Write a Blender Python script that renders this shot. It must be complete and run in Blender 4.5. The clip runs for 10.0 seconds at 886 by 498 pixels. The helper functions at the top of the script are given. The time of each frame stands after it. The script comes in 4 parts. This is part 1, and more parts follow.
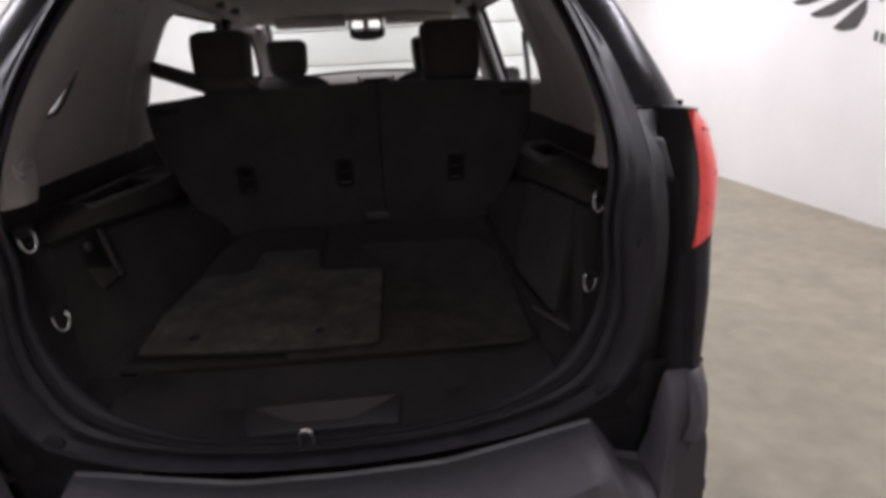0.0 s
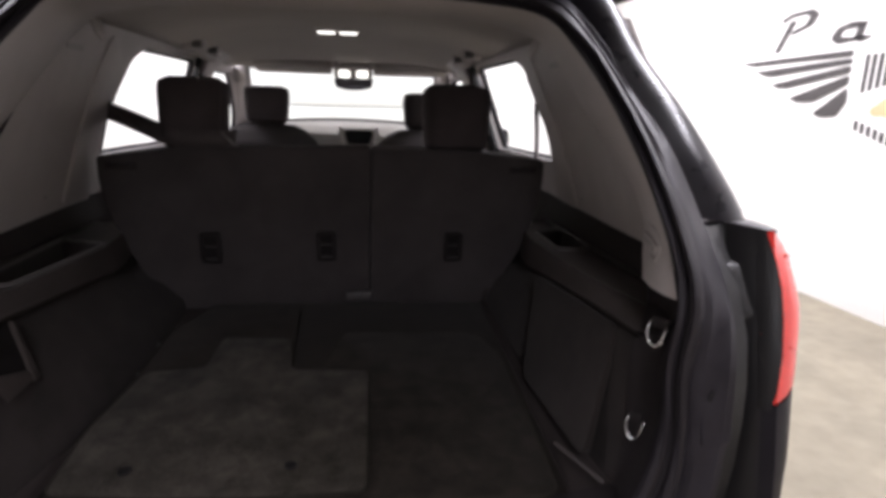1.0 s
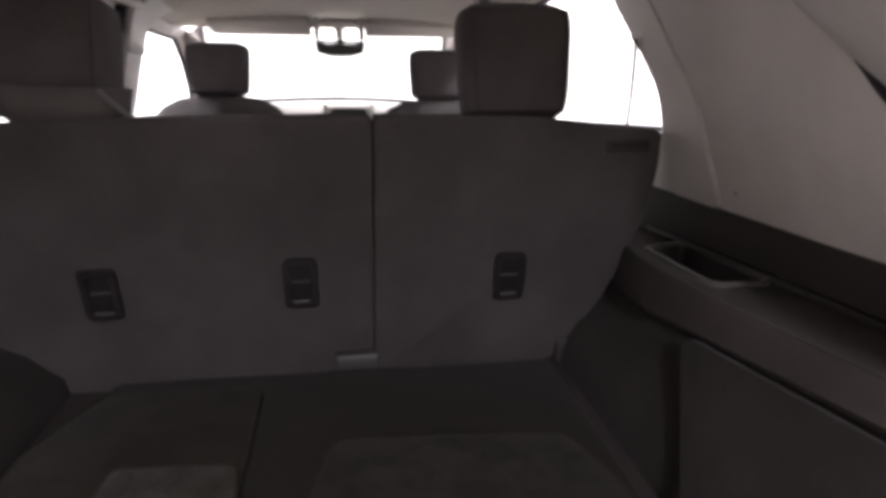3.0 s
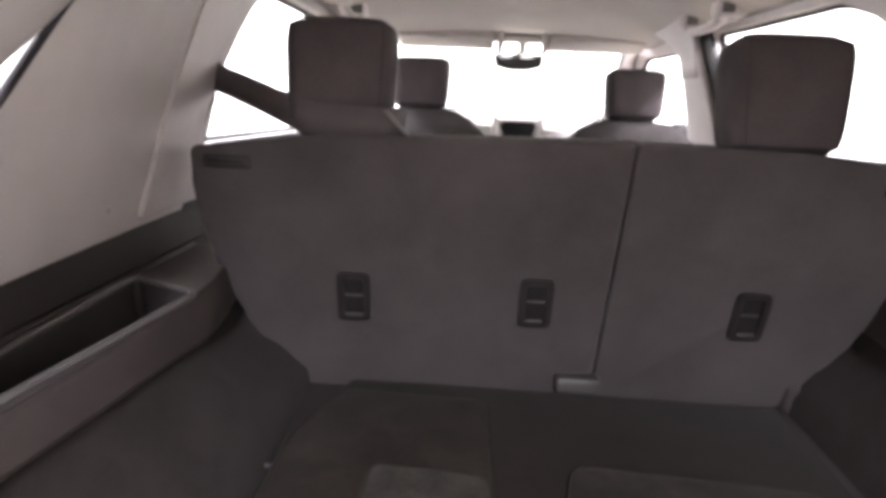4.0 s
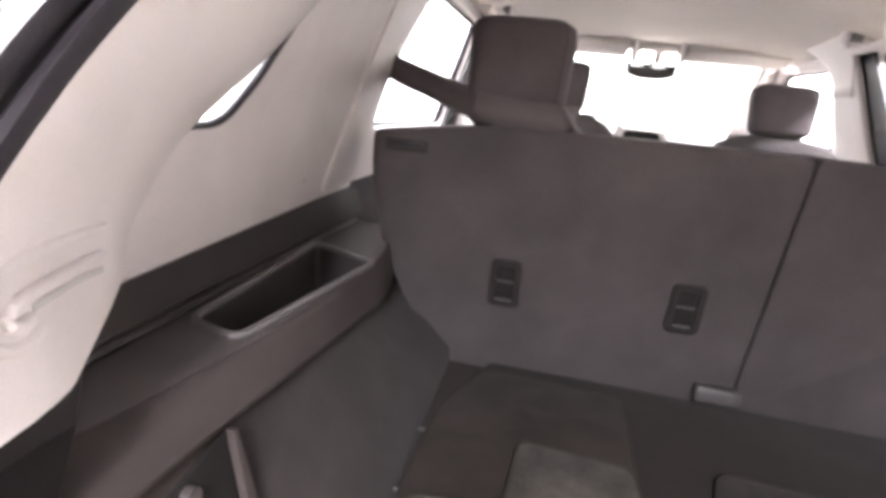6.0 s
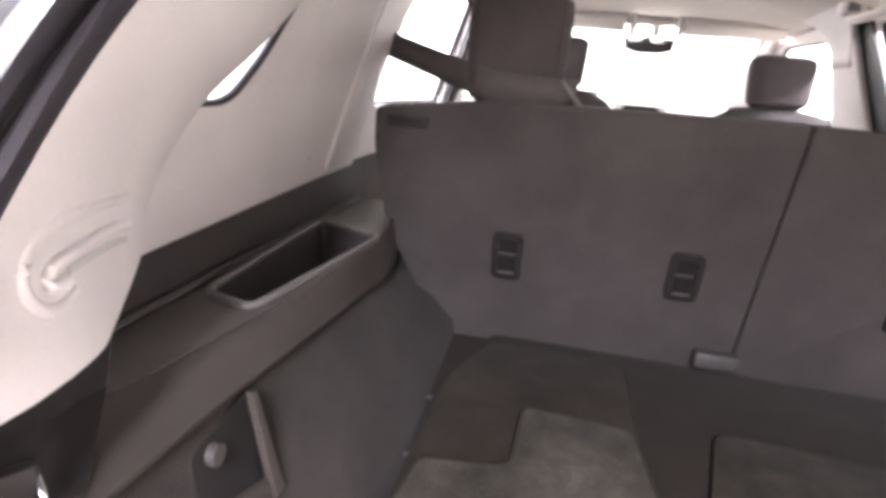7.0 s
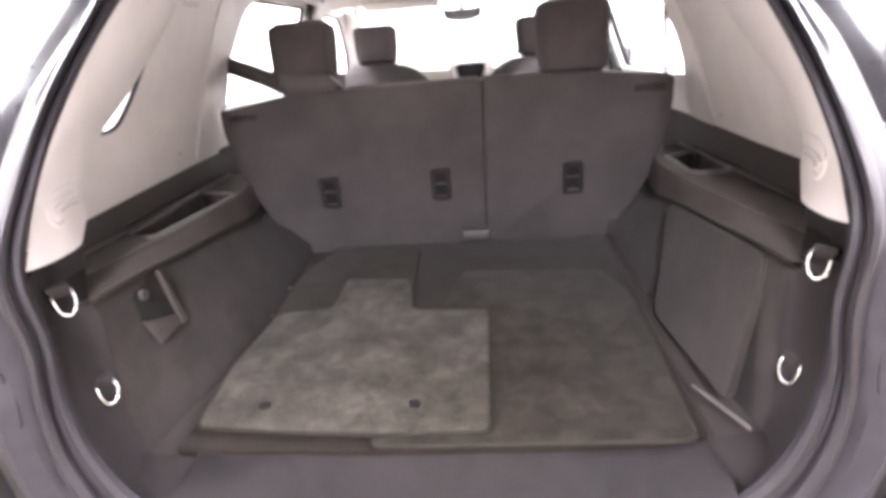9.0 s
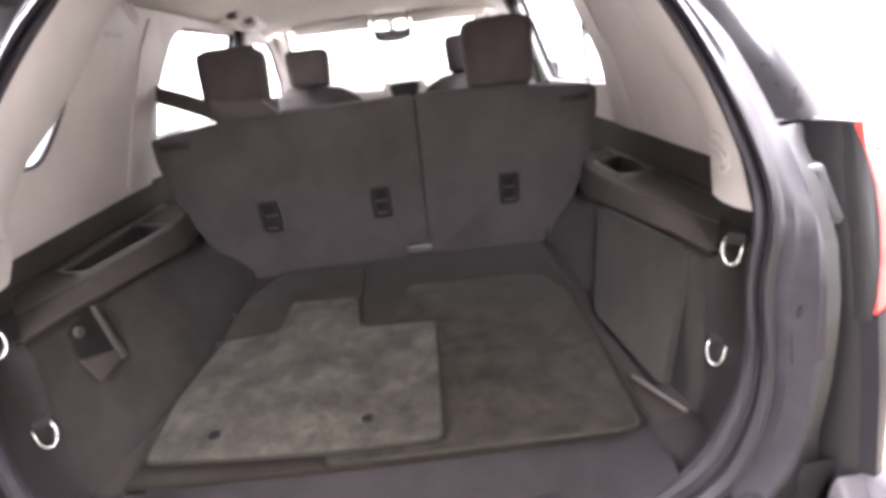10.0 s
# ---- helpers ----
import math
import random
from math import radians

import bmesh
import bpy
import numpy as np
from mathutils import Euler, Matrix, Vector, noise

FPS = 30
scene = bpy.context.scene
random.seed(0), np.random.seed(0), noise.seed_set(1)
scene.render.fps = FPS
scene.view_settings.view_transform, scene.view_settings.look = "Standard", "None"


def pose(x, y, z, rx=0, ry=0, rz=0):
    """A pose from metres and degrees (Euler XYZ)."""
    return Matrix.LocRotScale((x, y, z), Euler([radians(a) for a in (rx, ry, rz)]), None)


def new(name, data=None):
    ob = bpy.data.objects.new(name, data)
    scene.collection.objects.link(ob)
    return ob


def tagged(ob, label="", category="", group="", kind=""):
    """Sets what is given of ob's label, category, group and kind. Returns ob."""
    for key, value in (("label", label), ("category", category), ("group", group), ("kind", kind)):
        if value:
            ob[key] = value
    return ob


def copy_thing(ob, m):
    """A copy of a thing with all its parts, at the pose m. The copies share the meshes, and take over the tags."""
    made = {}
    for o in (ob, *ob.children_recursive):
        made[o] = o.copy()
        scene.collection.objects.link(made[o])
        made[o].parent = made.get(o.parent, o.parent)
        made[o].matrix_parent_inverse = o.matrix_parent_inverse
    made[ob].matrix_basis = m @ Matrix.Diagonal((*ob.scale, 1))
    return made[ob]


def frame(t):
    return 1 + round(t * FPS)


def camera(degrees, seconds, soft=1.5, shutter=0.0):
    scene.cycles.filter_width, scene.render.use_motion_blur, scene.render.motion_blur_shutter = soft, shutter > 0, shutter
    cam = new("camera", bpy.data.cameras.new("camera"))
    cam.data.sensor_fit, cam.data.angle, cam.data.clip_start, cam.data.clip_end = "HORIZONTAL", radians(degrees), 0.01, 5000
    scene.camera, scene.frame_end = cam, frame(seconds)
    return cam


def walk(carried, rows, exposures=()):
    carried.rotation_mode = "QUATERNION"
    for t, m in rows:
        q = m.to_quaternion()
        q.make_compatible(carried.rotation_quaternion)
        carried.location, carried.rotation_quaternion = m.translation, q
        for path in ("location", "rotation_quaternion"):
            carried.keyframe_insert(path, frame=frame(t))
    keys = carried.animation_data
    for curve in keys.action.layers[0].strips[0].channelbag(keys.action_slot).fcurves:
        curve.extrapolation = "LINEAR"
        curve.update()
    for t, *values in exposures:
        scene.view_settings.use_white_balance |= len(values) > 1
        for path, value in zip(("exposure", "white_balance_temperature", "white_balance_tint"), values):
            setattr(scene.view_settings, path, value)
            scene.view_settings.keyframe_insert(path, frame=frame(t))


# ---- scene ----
# ---- camera ----
cam = camera(75.0, 10.0, soft=4.2)
# seconds, place in metres, turn in degrees
PATH_ROWS = [
    (0.0, 0.1459, -0.9129, 1.3389, 72.39, 3.09, -5.40),
    (0.5, 0.1015, -0.7392, 1.3915, 75.34, -2.15, -7.18),
    (1.0, 0.0712, -0.6279, 1.4098, 76.49, -1.46, -8.24),
    (1.5, 0.0514, -0.5036, 1.3916, 78.56, -1.68, -7.51),
    (2.0, 0.0738, -0.3122, 1.3455, 77.25, -2.72, -11.89),
    (2.2, 0.1031, -0.1956, 1.3283, 76.22, -0.26, -10.77),
    (3.3, 0.0167, 0.0931, 1.3233, 75.56, -0.36, -7.55),
    (3.5, -0.0485, 0.0814, 1.3440, 76.06, -0.82, -5.10),
    (4.0, -0.1661, 0.0879, 1.3512, 75.89, -2.29, 2.14),
    (4.5, -0.2264, 0.0688, 1.3467, 74.81, -3.65, 6.64),
    (5.0, -0.2637, 0.0550, 1.3470, 74.15, -4.56, 7.86),
    (5.5, -0.2928, 0.0402, 1.3296, 75.39, -5.49, 10.17),
    (6.8, -0.2981, -0.0038, 1.3283, 75.59, -5.89, 11.64),
    (7.0, -0.2963, -0.0061, 1.3198, 73.80, -4.82, 10.94),
    (7.5, -0.2868, -0.0949, 1.3260, 73.89, -6.57, 9.11),
    (8.0, -0.1794, -0.2800, 1.3638, 72.82, -2.96, 7.29),
    (8.5, 0.0324, -0.5173, 1.3901, 70.36, 1.57, 2.64),
    (9.0, 0.0872, -0.5731, 1.3896, 70.61, 4.47, 2.56),
    (9.5, 0.0932, -0.5520, 1.4083, 74.82, 6.35, 2.84),
    (10.0, 0.1004, -0.6005, 1.3864, 71.79, 6.63, -3.59),
]
EXPOSURES = [(0.0, -0.6), (0.5, -0.35), (1.0, 0.12), (1.5, 0.56), (2.0, 0.92), (3.5, 1.98), (4.0, 2.55), (4.5, 2.9), (5.0, 3.06), (5.5, 3.08), (7.0, 3.1), (8.0, 3.15), (9.0, 3.23), (9.5, 3.14), (10.0, 2.86)]
walk(cam, [(t, pose(x, y, z, rx, ry, rz)) for t, x, y, z, rx, ry, rz in PATH_ROWS], EXPOSURES)

# ---- world and light ----
world = bpy.data.worlds.new("world")
scene.world = world
world.use_nodes = True
world.node_tree.nodes["Background"].inputs["Color"].default_value = (0.8, 0.85, 0.9, 1)
world.node_tree.nodes["Background"].inputs["Strength"].default_value = 0.05
ROOM_X0, ROOM_X1, ROOM_Y0, ROOM_Y1, ROOM_H = -4.2, 3.75, -5.0, 8.0, 3.4
LAMP_PLACES = [(-2.5, 1.2), (2.5, 1.2), (-2.2, 5.6), (2.2, 5.6), (0.0, -3.3)]
LAMP_WATTS = 130.0
for lx, ly in LAMP_PLACES:
    watts = LAMP_WATTS if ly > 0 else 78.0
    lamp_data = bpy.data.lights.new("tube_light", "AREA")
    lamp_data.shape, lamp_data.size, lamp_data.size_y = "RECTANGLE", 0.5, 2.3
    lamp_data.energy, lamp_data.color = watts, (1.0, 0.965, 1.09)
    new("tube_light", lamp_data).matrix_basis = pose(lx, ly, ROOM_H - 0.13)


# ---- materials ----
def material(name, color, rough=0.6, metal=0.0, var=0.12, scale=6.0, fine=120.0, bump=0.15, coat=0.0, wear=None, sheen=0.0, spec=0.5, stain=0.0):
    """A procedural surface: base colour varied at two scales, with fine relief."""
    m = bpy.data.materials.new(name)
    m.use_nodes = True
    nt = m.node_tree
    nd, ln = nt.nodes, nt.links
    b = nd["Principled BSDF"]
    tc = nd.new("ShaderNodeTexCoord")
    big, small = nd.new("ShaderNodeTexNoise"), nd.new("ShaderNodeTexNoise")
    big.inputs["Scale"].default_value, big.inputs["Detail"].default_value = scale, 6.0
    small.inputs["Scale"].default_value, small.inputs["Detail"].default_value = fine, 3.0
    for n in (big, small):
        ln.new(tc.outputs["Object"], n.inputs["Vector"])
    mix = nd.new("ShaderNodeMath")
    mix.operation = "MULTIPLY_ADD"
    ln.new(small.outputs["Fac"], mix.inputs[0])
    mix.inputs[1].default_value = 0.45
    half = nd.new("ShaderNodeMath")
    half.operation = "MULTIPLY"
    half.inputs[1].default_value = 0.55
    ln.new(big.outputs["Fac"], half.inputs[0])
    ln.new(half.outputs[0], mix.inputs[2])
    ramp = nd.new("ShaderNodeValToRGB")
    lo = tuple(max(0.0, c * (1 - 2.2 * var)) for c in color)
    hi = tuple(min(1.0, c * (1 + 2.2 * var)) for c in (wear or color))
    ramp.color_ramp.elements[0].position, ramp.color_ramp.elements[0].color = 0.3, (*lo, 1)
    ramp.color_ramp.elements[1].position, ramp.color_ramp.elements[1].color = 0.7, (*hi, 1)
    ln.new(mix.outputs[0], ramp.inputs["Fac"])
    colour = ramp.outputs["Color"]
    if stain:
        blot = nd.new("ShaderNodeTexNoise")
        blot.inputs["Scale"].default_value, blot.inputs["Detail"].default_value, blot.inputs["Distortion"].default_value = scale * 1.7, 7.0, 0.7
        ln.new(tc.outputs["Object"], blot.inputs["Vector"])
        band = nd.new("ShaderNodeMapRange")
        band.inputs["From Min"].default_value, band.inputs["From Max"].default_value = 0.36, 0.62
        band.inputs["To Min"].default_value, band.inputs["To Max"].default_value = 1.0 - stain, 1.0 + stain * 0.6
        ln.new(blot.outputs["Fac"], band.inputs["Value"])
        scale_c = nd.new("ShaderNodeVectorMath")
        scale_c.operation = "SCALE"
        ln.new(colour, scale_c.inputs[0])
        ln.new(band.outputs["Result"], scale_c.inputs["Scale"])
        colour = scale_c.outputs["Vector"]
    ln.new(colour, b.inputs["Base Color"])
    b.inputs["Specular IOR Level"].default_value = spec
    rr = nd.new("ShaderNodeMapRange")
    rr.inputs["To Min"].default_value, rr.inputs["To Max"].default_value = max(0.02, rough - 0.1), min(1.0, rough + 0.1)
    ln.new(big.outputs["Fac"], rr.inputs["Value"])
    ln.new(rr.outputs["Result"], b.inputs["Roughness"])
    b.inputs["Metallic"].default_value = metal
    b.inputs["Coat Weight"].default_value = coat
    b.inputs["Coat Roughness"].default_value = 0.12
    b.inputs["Sheen Weight"].default_value = sheen
    if bump:
        bp = nd.new("ShaderNodeBump")
        bp.inputs["Strength"].default_value, bp.inputs["Distance"].default_value = bump, 0.002
        ln.new(small.outputs["Fac"], bp.inputs["Height"])
        ln.new(bp.outputs["Normal"], b.inputs["Normal"])
    return m


def glass_material(name, tint=(0.97, 0.98, 0.975)):
    m = bpy.data.materials.new(name)
    m.use_nodes = True
    nd, ln = m.node_tree.nodes, m.node_tree.links
    nd.remove(nd["Principled BSDF"])
    clear, gloss, mixer = nd.new("ShaderNodeBsdfTransparent"), nd.new("ShaderNodeBsdfGlossy"), nd.new("ShaderNodeMixShader")
    clear.inputs["Color"].default_value = (*tint, 1)
    gloss.inputs["Roughness"].default_value = 0.02
    mixer.inputs[0].default_value = 0.035
    ln.new(clear.outputs[0], mixer.inputs[1])
    ln.new(gloss.outputs[0], mixer.inputs[2])
    ln.new(mixer.outputs[0], nd["Material Output"].inputs["Surface"])
    return m


def glowing(name, color, strength):
    m = bpy.data.materials.new(name)
    m.use_nodes = True
    b = m.node_tree.nodes["Principled BSDF"]
    b.inputs["Base Color"].default_value = (*color, 1)
    b.inputs["Emission Color"].default_value = (*color, 1)
    b.inputs["Emission Strength"].default_value = strength
    return m


M_WALL = material("painted_wall", (0.86, 0.85, 0.83), 0.7, var=0.03, scale=1.2, fine=60, bump=0.1)
# tone of an unseen wall, chosen to darken reflections and fill light
M_REFLECT_GREY = material("reflection_grey_wall", (0.24, 0.23, 0.235), 0.7, var=0.05, scale=1.2, fine=60, bump=0.1)
M_CEIL = material("ceiling_paint", (0.8, 0.8, 0.78), 0.9, var=0.03, scale=1.0)
M_CONCRETE = material("polished_concrete", (0.25, 0.222, 0.163), 0.45, var=0.12, scale=1.6, fine=9.0, bump=0.05, spec=0.45, stain=0.08)
M_PAINT = material("dark_car_paint", (0.017, 0.0150, 0.0190), 0.42, metal=0.0, var=0.06, scale=25, fine=900, bump=0.0, coat=0.0, spec=0.14)
M_PILLAR = material("dark_pillar_paint", (0.016, 0.0145, 0.018), 0.30, var=0.06, scale=30, fine=700, bump=0.0, spec=0.16)
M_SILL = material("dark_sill_plastic", (0.0175, 0.0148, 0.0157), 0.7, var=0.16, scale=7, fine=400, bump=0.3, spec=0.14, stain=0.12)
# body paint copy with sheen put into a lighter base, for the hatch flange
M_LIT_FLANGE = material("lit_flange_paint", (0.030, 0.0268, 0.0325), 0.46, var=0.1, scale=14, fine=600, bump=0.03, spec=0.18, stain=0.12)
# body paint lightened to stand for light falling on bumper and lamp ledge
M_LIT_PAINT = material("lit_satin_paint", (0.050, 0.044, 0.053), 0.48, var=0.07, scale=20, fine=700, bump=0.03, spec=0.5)
M_STEP = material("grey_step_plastic", (0.070, 0.064, 0.073), 0.6, var=0.1, scale=18, fine=500, bump=0.15, spec=0.4, stain=0.1)
M_CORNER = material("dark_corner_plastic", (0.020, 0.0164, 0.0170), 0.6, var=0.1, scale=7, fine=700, bump=0.2, spec=0.25)
M_BLACK = material("black_plastic", (0.012, 0.011, 0.012), 0.5, var=0.1, scale=12, fine=500, bump=0.15, spec=0.35)
M_GLOSSBLACK = material("gloss_black", (0.008, 0.008, 0.01), 0.15, var=0.05, bump=0.0, coat=0.6)
M_RUBBER = material("rubber_seal", (0.022, 0.019, 0.0225), 0.55, var=0.12, scale=20, fine=300, bump=0.1, spec=0.25)
M_TRIM = material("charcoal_trim_plastic", (0.0305, 0.0248, 0.0237), 0.62, var=0.1, scale=7, fine=700, bump=0.25, spec=0.3)
M_TRIMCARPET = material("charcoal_trim_carpet", (0.0296, 0.0246, 0.0232), 0.95, var=0.16, scale=9, fine=420, bump=0.6, sheen=0.06, spec=0.08, stain=0.12)
# satin plastic, its base lightened to stand in for window reflections
M_LIT_SHELF = material("lit_satin_plastic", (0.058, 0.051, 0.050), 0.34, var=0.1, scale=8, fine=700, bump=0.12, spec=0.6, stain=0.08)
M_ROLL = material("brown_grey_plastic", (0.045, 0.0370, 0.0350), 0.55, var=0.1, scale=8, fine=700, bump=0.2, spec=0.35, stain=0.08)
M_LIGHT = material("light_grey_trim", (0.51, 0.471, 0.458), 0.6, var=0.04, scale=3, fine=600, bump=0.15, spec=0.3, stain=0.06)
M_LINER = material("headliner_fabric", (0.55, 0.508, 0.475), 0.95, var=0.04, scale=4, fine=800, bump=0.25, spec=0.1)
M_CLOTH = material("charcoal_seat_cloth", (0.069, 0.0612, 0.0607), 0.95, var=0.14, scale=5, fine=520, bump=0.6, sheen=0.06, spec=0.08, stain=0.07)
M_CLOTH2 = material("dark_headrest_cloth", (0.070, 0.059, 0.060), 0.95, var=0.14, scale=6, fine=450, bump=0.5, sheen=0.06, spec=0.08, stain=0.06)
M_CARPET = material("cargo_carpet", (0.0158, 0.0121, 0.0100), 1.0, var=0.2, scale=6, fine=380, bump=0.8, sheen=0.06, spec=0.05, stain=0.15)
M_MAT = material("worn_light_mat", (0.0335, 0.0300, 0.0240), 1.0, var=0.26, scale=13, fine=300, bump=0.8, sheen=0.06, wear=(0.052, 0.0458, 0.0390), spec=0.05, stain=0.22)
M_MAT2 = material("dark_carpet_mat", (0.0228, 0.0190, 0.0157), 1.0, var=0.22, scale=13, fine=300, bump=0.8, sheen=0.06, spec=0.05, stain=0.25)
M_MATEDGE = material("mat_binding", (0.027, 0.0245, 0.0205), 0.9, var=0.15, scale=30, fine=500, bump=0.5, spec=0.1)
M_CHROME = material("chrome", (0.66, 0.65, 0.645), 0.24, metal=1.0, var=0.04, scale=30, bump=0.0)
M_SILVER = material("silver_plastic", (0.6, 0.59, 0.58), 0.35, metal=0.4, var=0.04, scale=20, bump=0.0)
M_RED = material("red_lamp_lens", (0.84, 0.050, 0.038), 0.30, var=0.08, scale=30, fine=260, bump=0.06, coat=0.55, spec=0.4)
M_BELT = material("belt_webbing", (0.088, 0.076, 0.075), 0.8, var=0.08, scale=20, fine=600, bump=0.3, spec=0.2)
M_SIGN = material("sign_grey", (0.066, 0.060, 0.059), 0.6, var=0.06, scale=8)
M_SIGNDARK = material("sign_dark_stripe", (0.042, 0.038, 0.038), 0.6, var=0.06, scale=8)
M_SIGNGOLD = material("sign_gold", (0.70, 0.52, 0.30), 0.6, var=0.08, scale=8)
M_BEZEL = material("bezel_plastic", (0.019, 0.016, 0.016), 0.42, var=0.08, scale=20, fine=500, bump=0.1, spec=0.4)
M_BINLIP = material("satin_grey_plastic", (0.13, 0.122, 0.12), 0.34, var=0.03, scale=2, bump=0.0)
M_GLASS = glass_material("clear_glass")
# black that paints the shade inside recesses
M_RECESS_SHADE = material("recess_shade_black", (0.014, 0.012, 0.012), 0.7, var=0.1, scale=20, bump=0.0, spec=0.2)
M_HINGE = material("grey_hinge_plastic", (0.05, 0.046, 0.046), 0.5, var=0.08, scale=20, bump=0.1)
# mirror tint darkened, which paints in the reflection of a dark cabin
M_DIM_MIRROR = material("mirror_glass", (0.16, 0.16, 0.17), 0.05, metal=1.0, var=0.01, bump=0.0)
M_DOME = glowing("dome_lamp_lens", (1.0, 0.97, 0.92), 1.8)
M_DIFFUSER = glowing("diffuser", (1.0, 0.96, 0.9), 4.0)
M_SCREEN = material("dark_screen", (0.010, 0.010, 0.012), 0.5, var=0.05, bump=0.0, spec=0.2)
M_DASH = material("pale_dash_plastic", (0.38, 0.36, 0.345), 0.55, var=0.05, scale=5, fine=600, bump=0.1)


# ---- mesh tools ----
from mathutils.bvhtree import BVHTree


def finish(bm, angle=38):
    bmesh.ops.remove_doubles(bm, verts=bm.verts, dist=1e-5)
    bmesh.ops.recalc_face_normals(bm, faces=bm.faces)
    lim = radians(angle)
    for f in bm.faces:
        f.smooth = True
    for e in bm.edges:
        if len(e.link_faces) == 2 and e.calc_face_angle(0) > lim:
            e.smooth = False
    return bm


def part(name, bm, mat, parent=None, label="", thick=0.0, place=None):
    """Links a bmesh as one mesh object under a thing or a part."""
    finish(bm)
    me = bpy.data.meshes.new(name)
    bm.to_mesh(me)
    bm.free()
    me.materials.append(mat)
    ob = new(name, me)
    if parent is not None:
        ob.parent = parent
    if place is not None:
        ob.matrix_basis = place
    if thick:
        mod = ob.modifiers.new("thickness", "SOLIDIFY")
        mod.thickness, mod.offset = abs(thick), (1.0 if thick > 0 else -1.0)
    if label:
        ob["label"] = label
    return ob


def box(sx, sy, sz, bevel=0.0, seg=2, at=(0, 0, 0), taper=1.0, bm=None):
    """A bevelled box; taper scales its upper end."""
    out = bm or bmesh.new()
    made = bmesh.ops.create_cube(out, size=1.0)["verts"]
    for v in made:
        k = taper if v.co.z > 0 else 1.0
        v.co = Vector((v.co.x * sx * k, v.co.y * sy * k, v.co.z * sz))
    if bevel:
        edges = list({e for v in made for e in v.link_edges})
        r = bmesh.ops.bevel(out, geom=edges, offset=bevel, segments=seg, profile=0.5, affect="EDGES")
        made = list({v for f in r["faces"] for v in f.verts} | {v for v in made if v.is_valid})
    for v in made:
        v.co += Vector(at)
    return out


def loft(rows, bm=None, closed=False):
    """A sheet through rows of points, each with the same count."""
    out = bm or bmesh.new()
    vs = [[out.verts.new(p) for p in r] for r in rows]
    n = len(vs[0])
    for a, b in zip(vs, vs[1:]):
        for i in range(n if closed else n - 1):
            j = (i + 1) % n
            try:
                out.faces.new((a[i], a[j], b[j], b[i]))
            except ValueError:
                pass
    return out


def smooth_line(pts, n):
    """n points, evenly spaced, on a smooth curve through pts."""
    p = [Vector(q) for q in pts]
    dense = []
    for i in range(len(p) - 1):
        a, b, c, d = p[max(i - 1, 0)], p[i], p[i + 1], p[min(i + 2, len(p) - 1)]
        for k in range(16):
            t = k / 16
            dense.append(0.5 * ((2 * b) + (c - a) * t + (2 * a - 5 * b + 4 * c - d) * t * t + (3 * b - a - 3 * c + d) * t ** 3))
    dense.append(p[-1])
    run = [0.0]
    for a, b in zip(dense, dense[1:]):
        run.append(run[-1] + (b - a).length)
    out, k = [], 0
    for i in range(n):
        s = run[-1] * i / (n - 1)
        while k < len(run) - 2 and run[k + 1] < s:
            k += 1
        f = (s - run[k]) / max(run[k + 1] - run[k], 1e-9)
        out.append(dense[k].lerp(dense[k + 1], min(max(f, 0), 1)))
    return out


def tube(pts, r, n=10, bm=None, closed=False, flat=1.0):
    """A rod of radius r along pts."""
    out = bm or bmesh.new()
    p = [Vector(q) for q in pts]
    rings, up = [], Vector((0.13, 0.31, 0.94))
    for i, q in enumerate(p):
        if closed:
            d = (p[(i + 1) % len(p)] - p[i - 1]).normalized()
        else:
            d = (p[min(i + 1, len(p) - 1)] - p[max(i - 1, 0)]).normalized()
        u = d.cross(up).normalized()
        w = d.cross(u)
        rings.append([out.verts.new(q + (u * math.cos(2 * math.pi * k / n) + w * flat * math.sin(2 * math.pi * k / n)) * r) for k in range(n)])
    pairs = list(zip(rings, rings[1:])) + ([(rings[-1], rings[0])] if closed else [])
    for a, b in pairs:
        for k in range(n):
            out.faces.new((a[k], a[(k + 1) % n], b[(k + 1) % n], b[k]))
    if not closed:
        out.faces.new(rings[0])
        out.faces.new(rings[-1])
    return out


def round_poly(pts, r, n=5):
    """A polygon's corners rounded; r is one radius or one for each corner."""
    out = []
    for i, q in enumerate(pts):
        a, b, c = Vector(pts[i - 1]), Vector(q), Vector(pts[(i + 1) % len(pts)])
        ri = r[i] if isinstance(r, (list, tuple)) else r
        if ri <= 0:
            out.append(tuple(b))
            continue
        k = min(ri, (a - b).length * 0.49, (c - b).length * 0.49)
        s, e = b + (a - b).normalized() * k, b + (c - b).normalized() * k
        for j in range(n + 1):
            t = j / n
            out.append(tuple(s * (1 - t) ** 2 + b * 2 * t * (1 - t) + e * t * t))
    return out


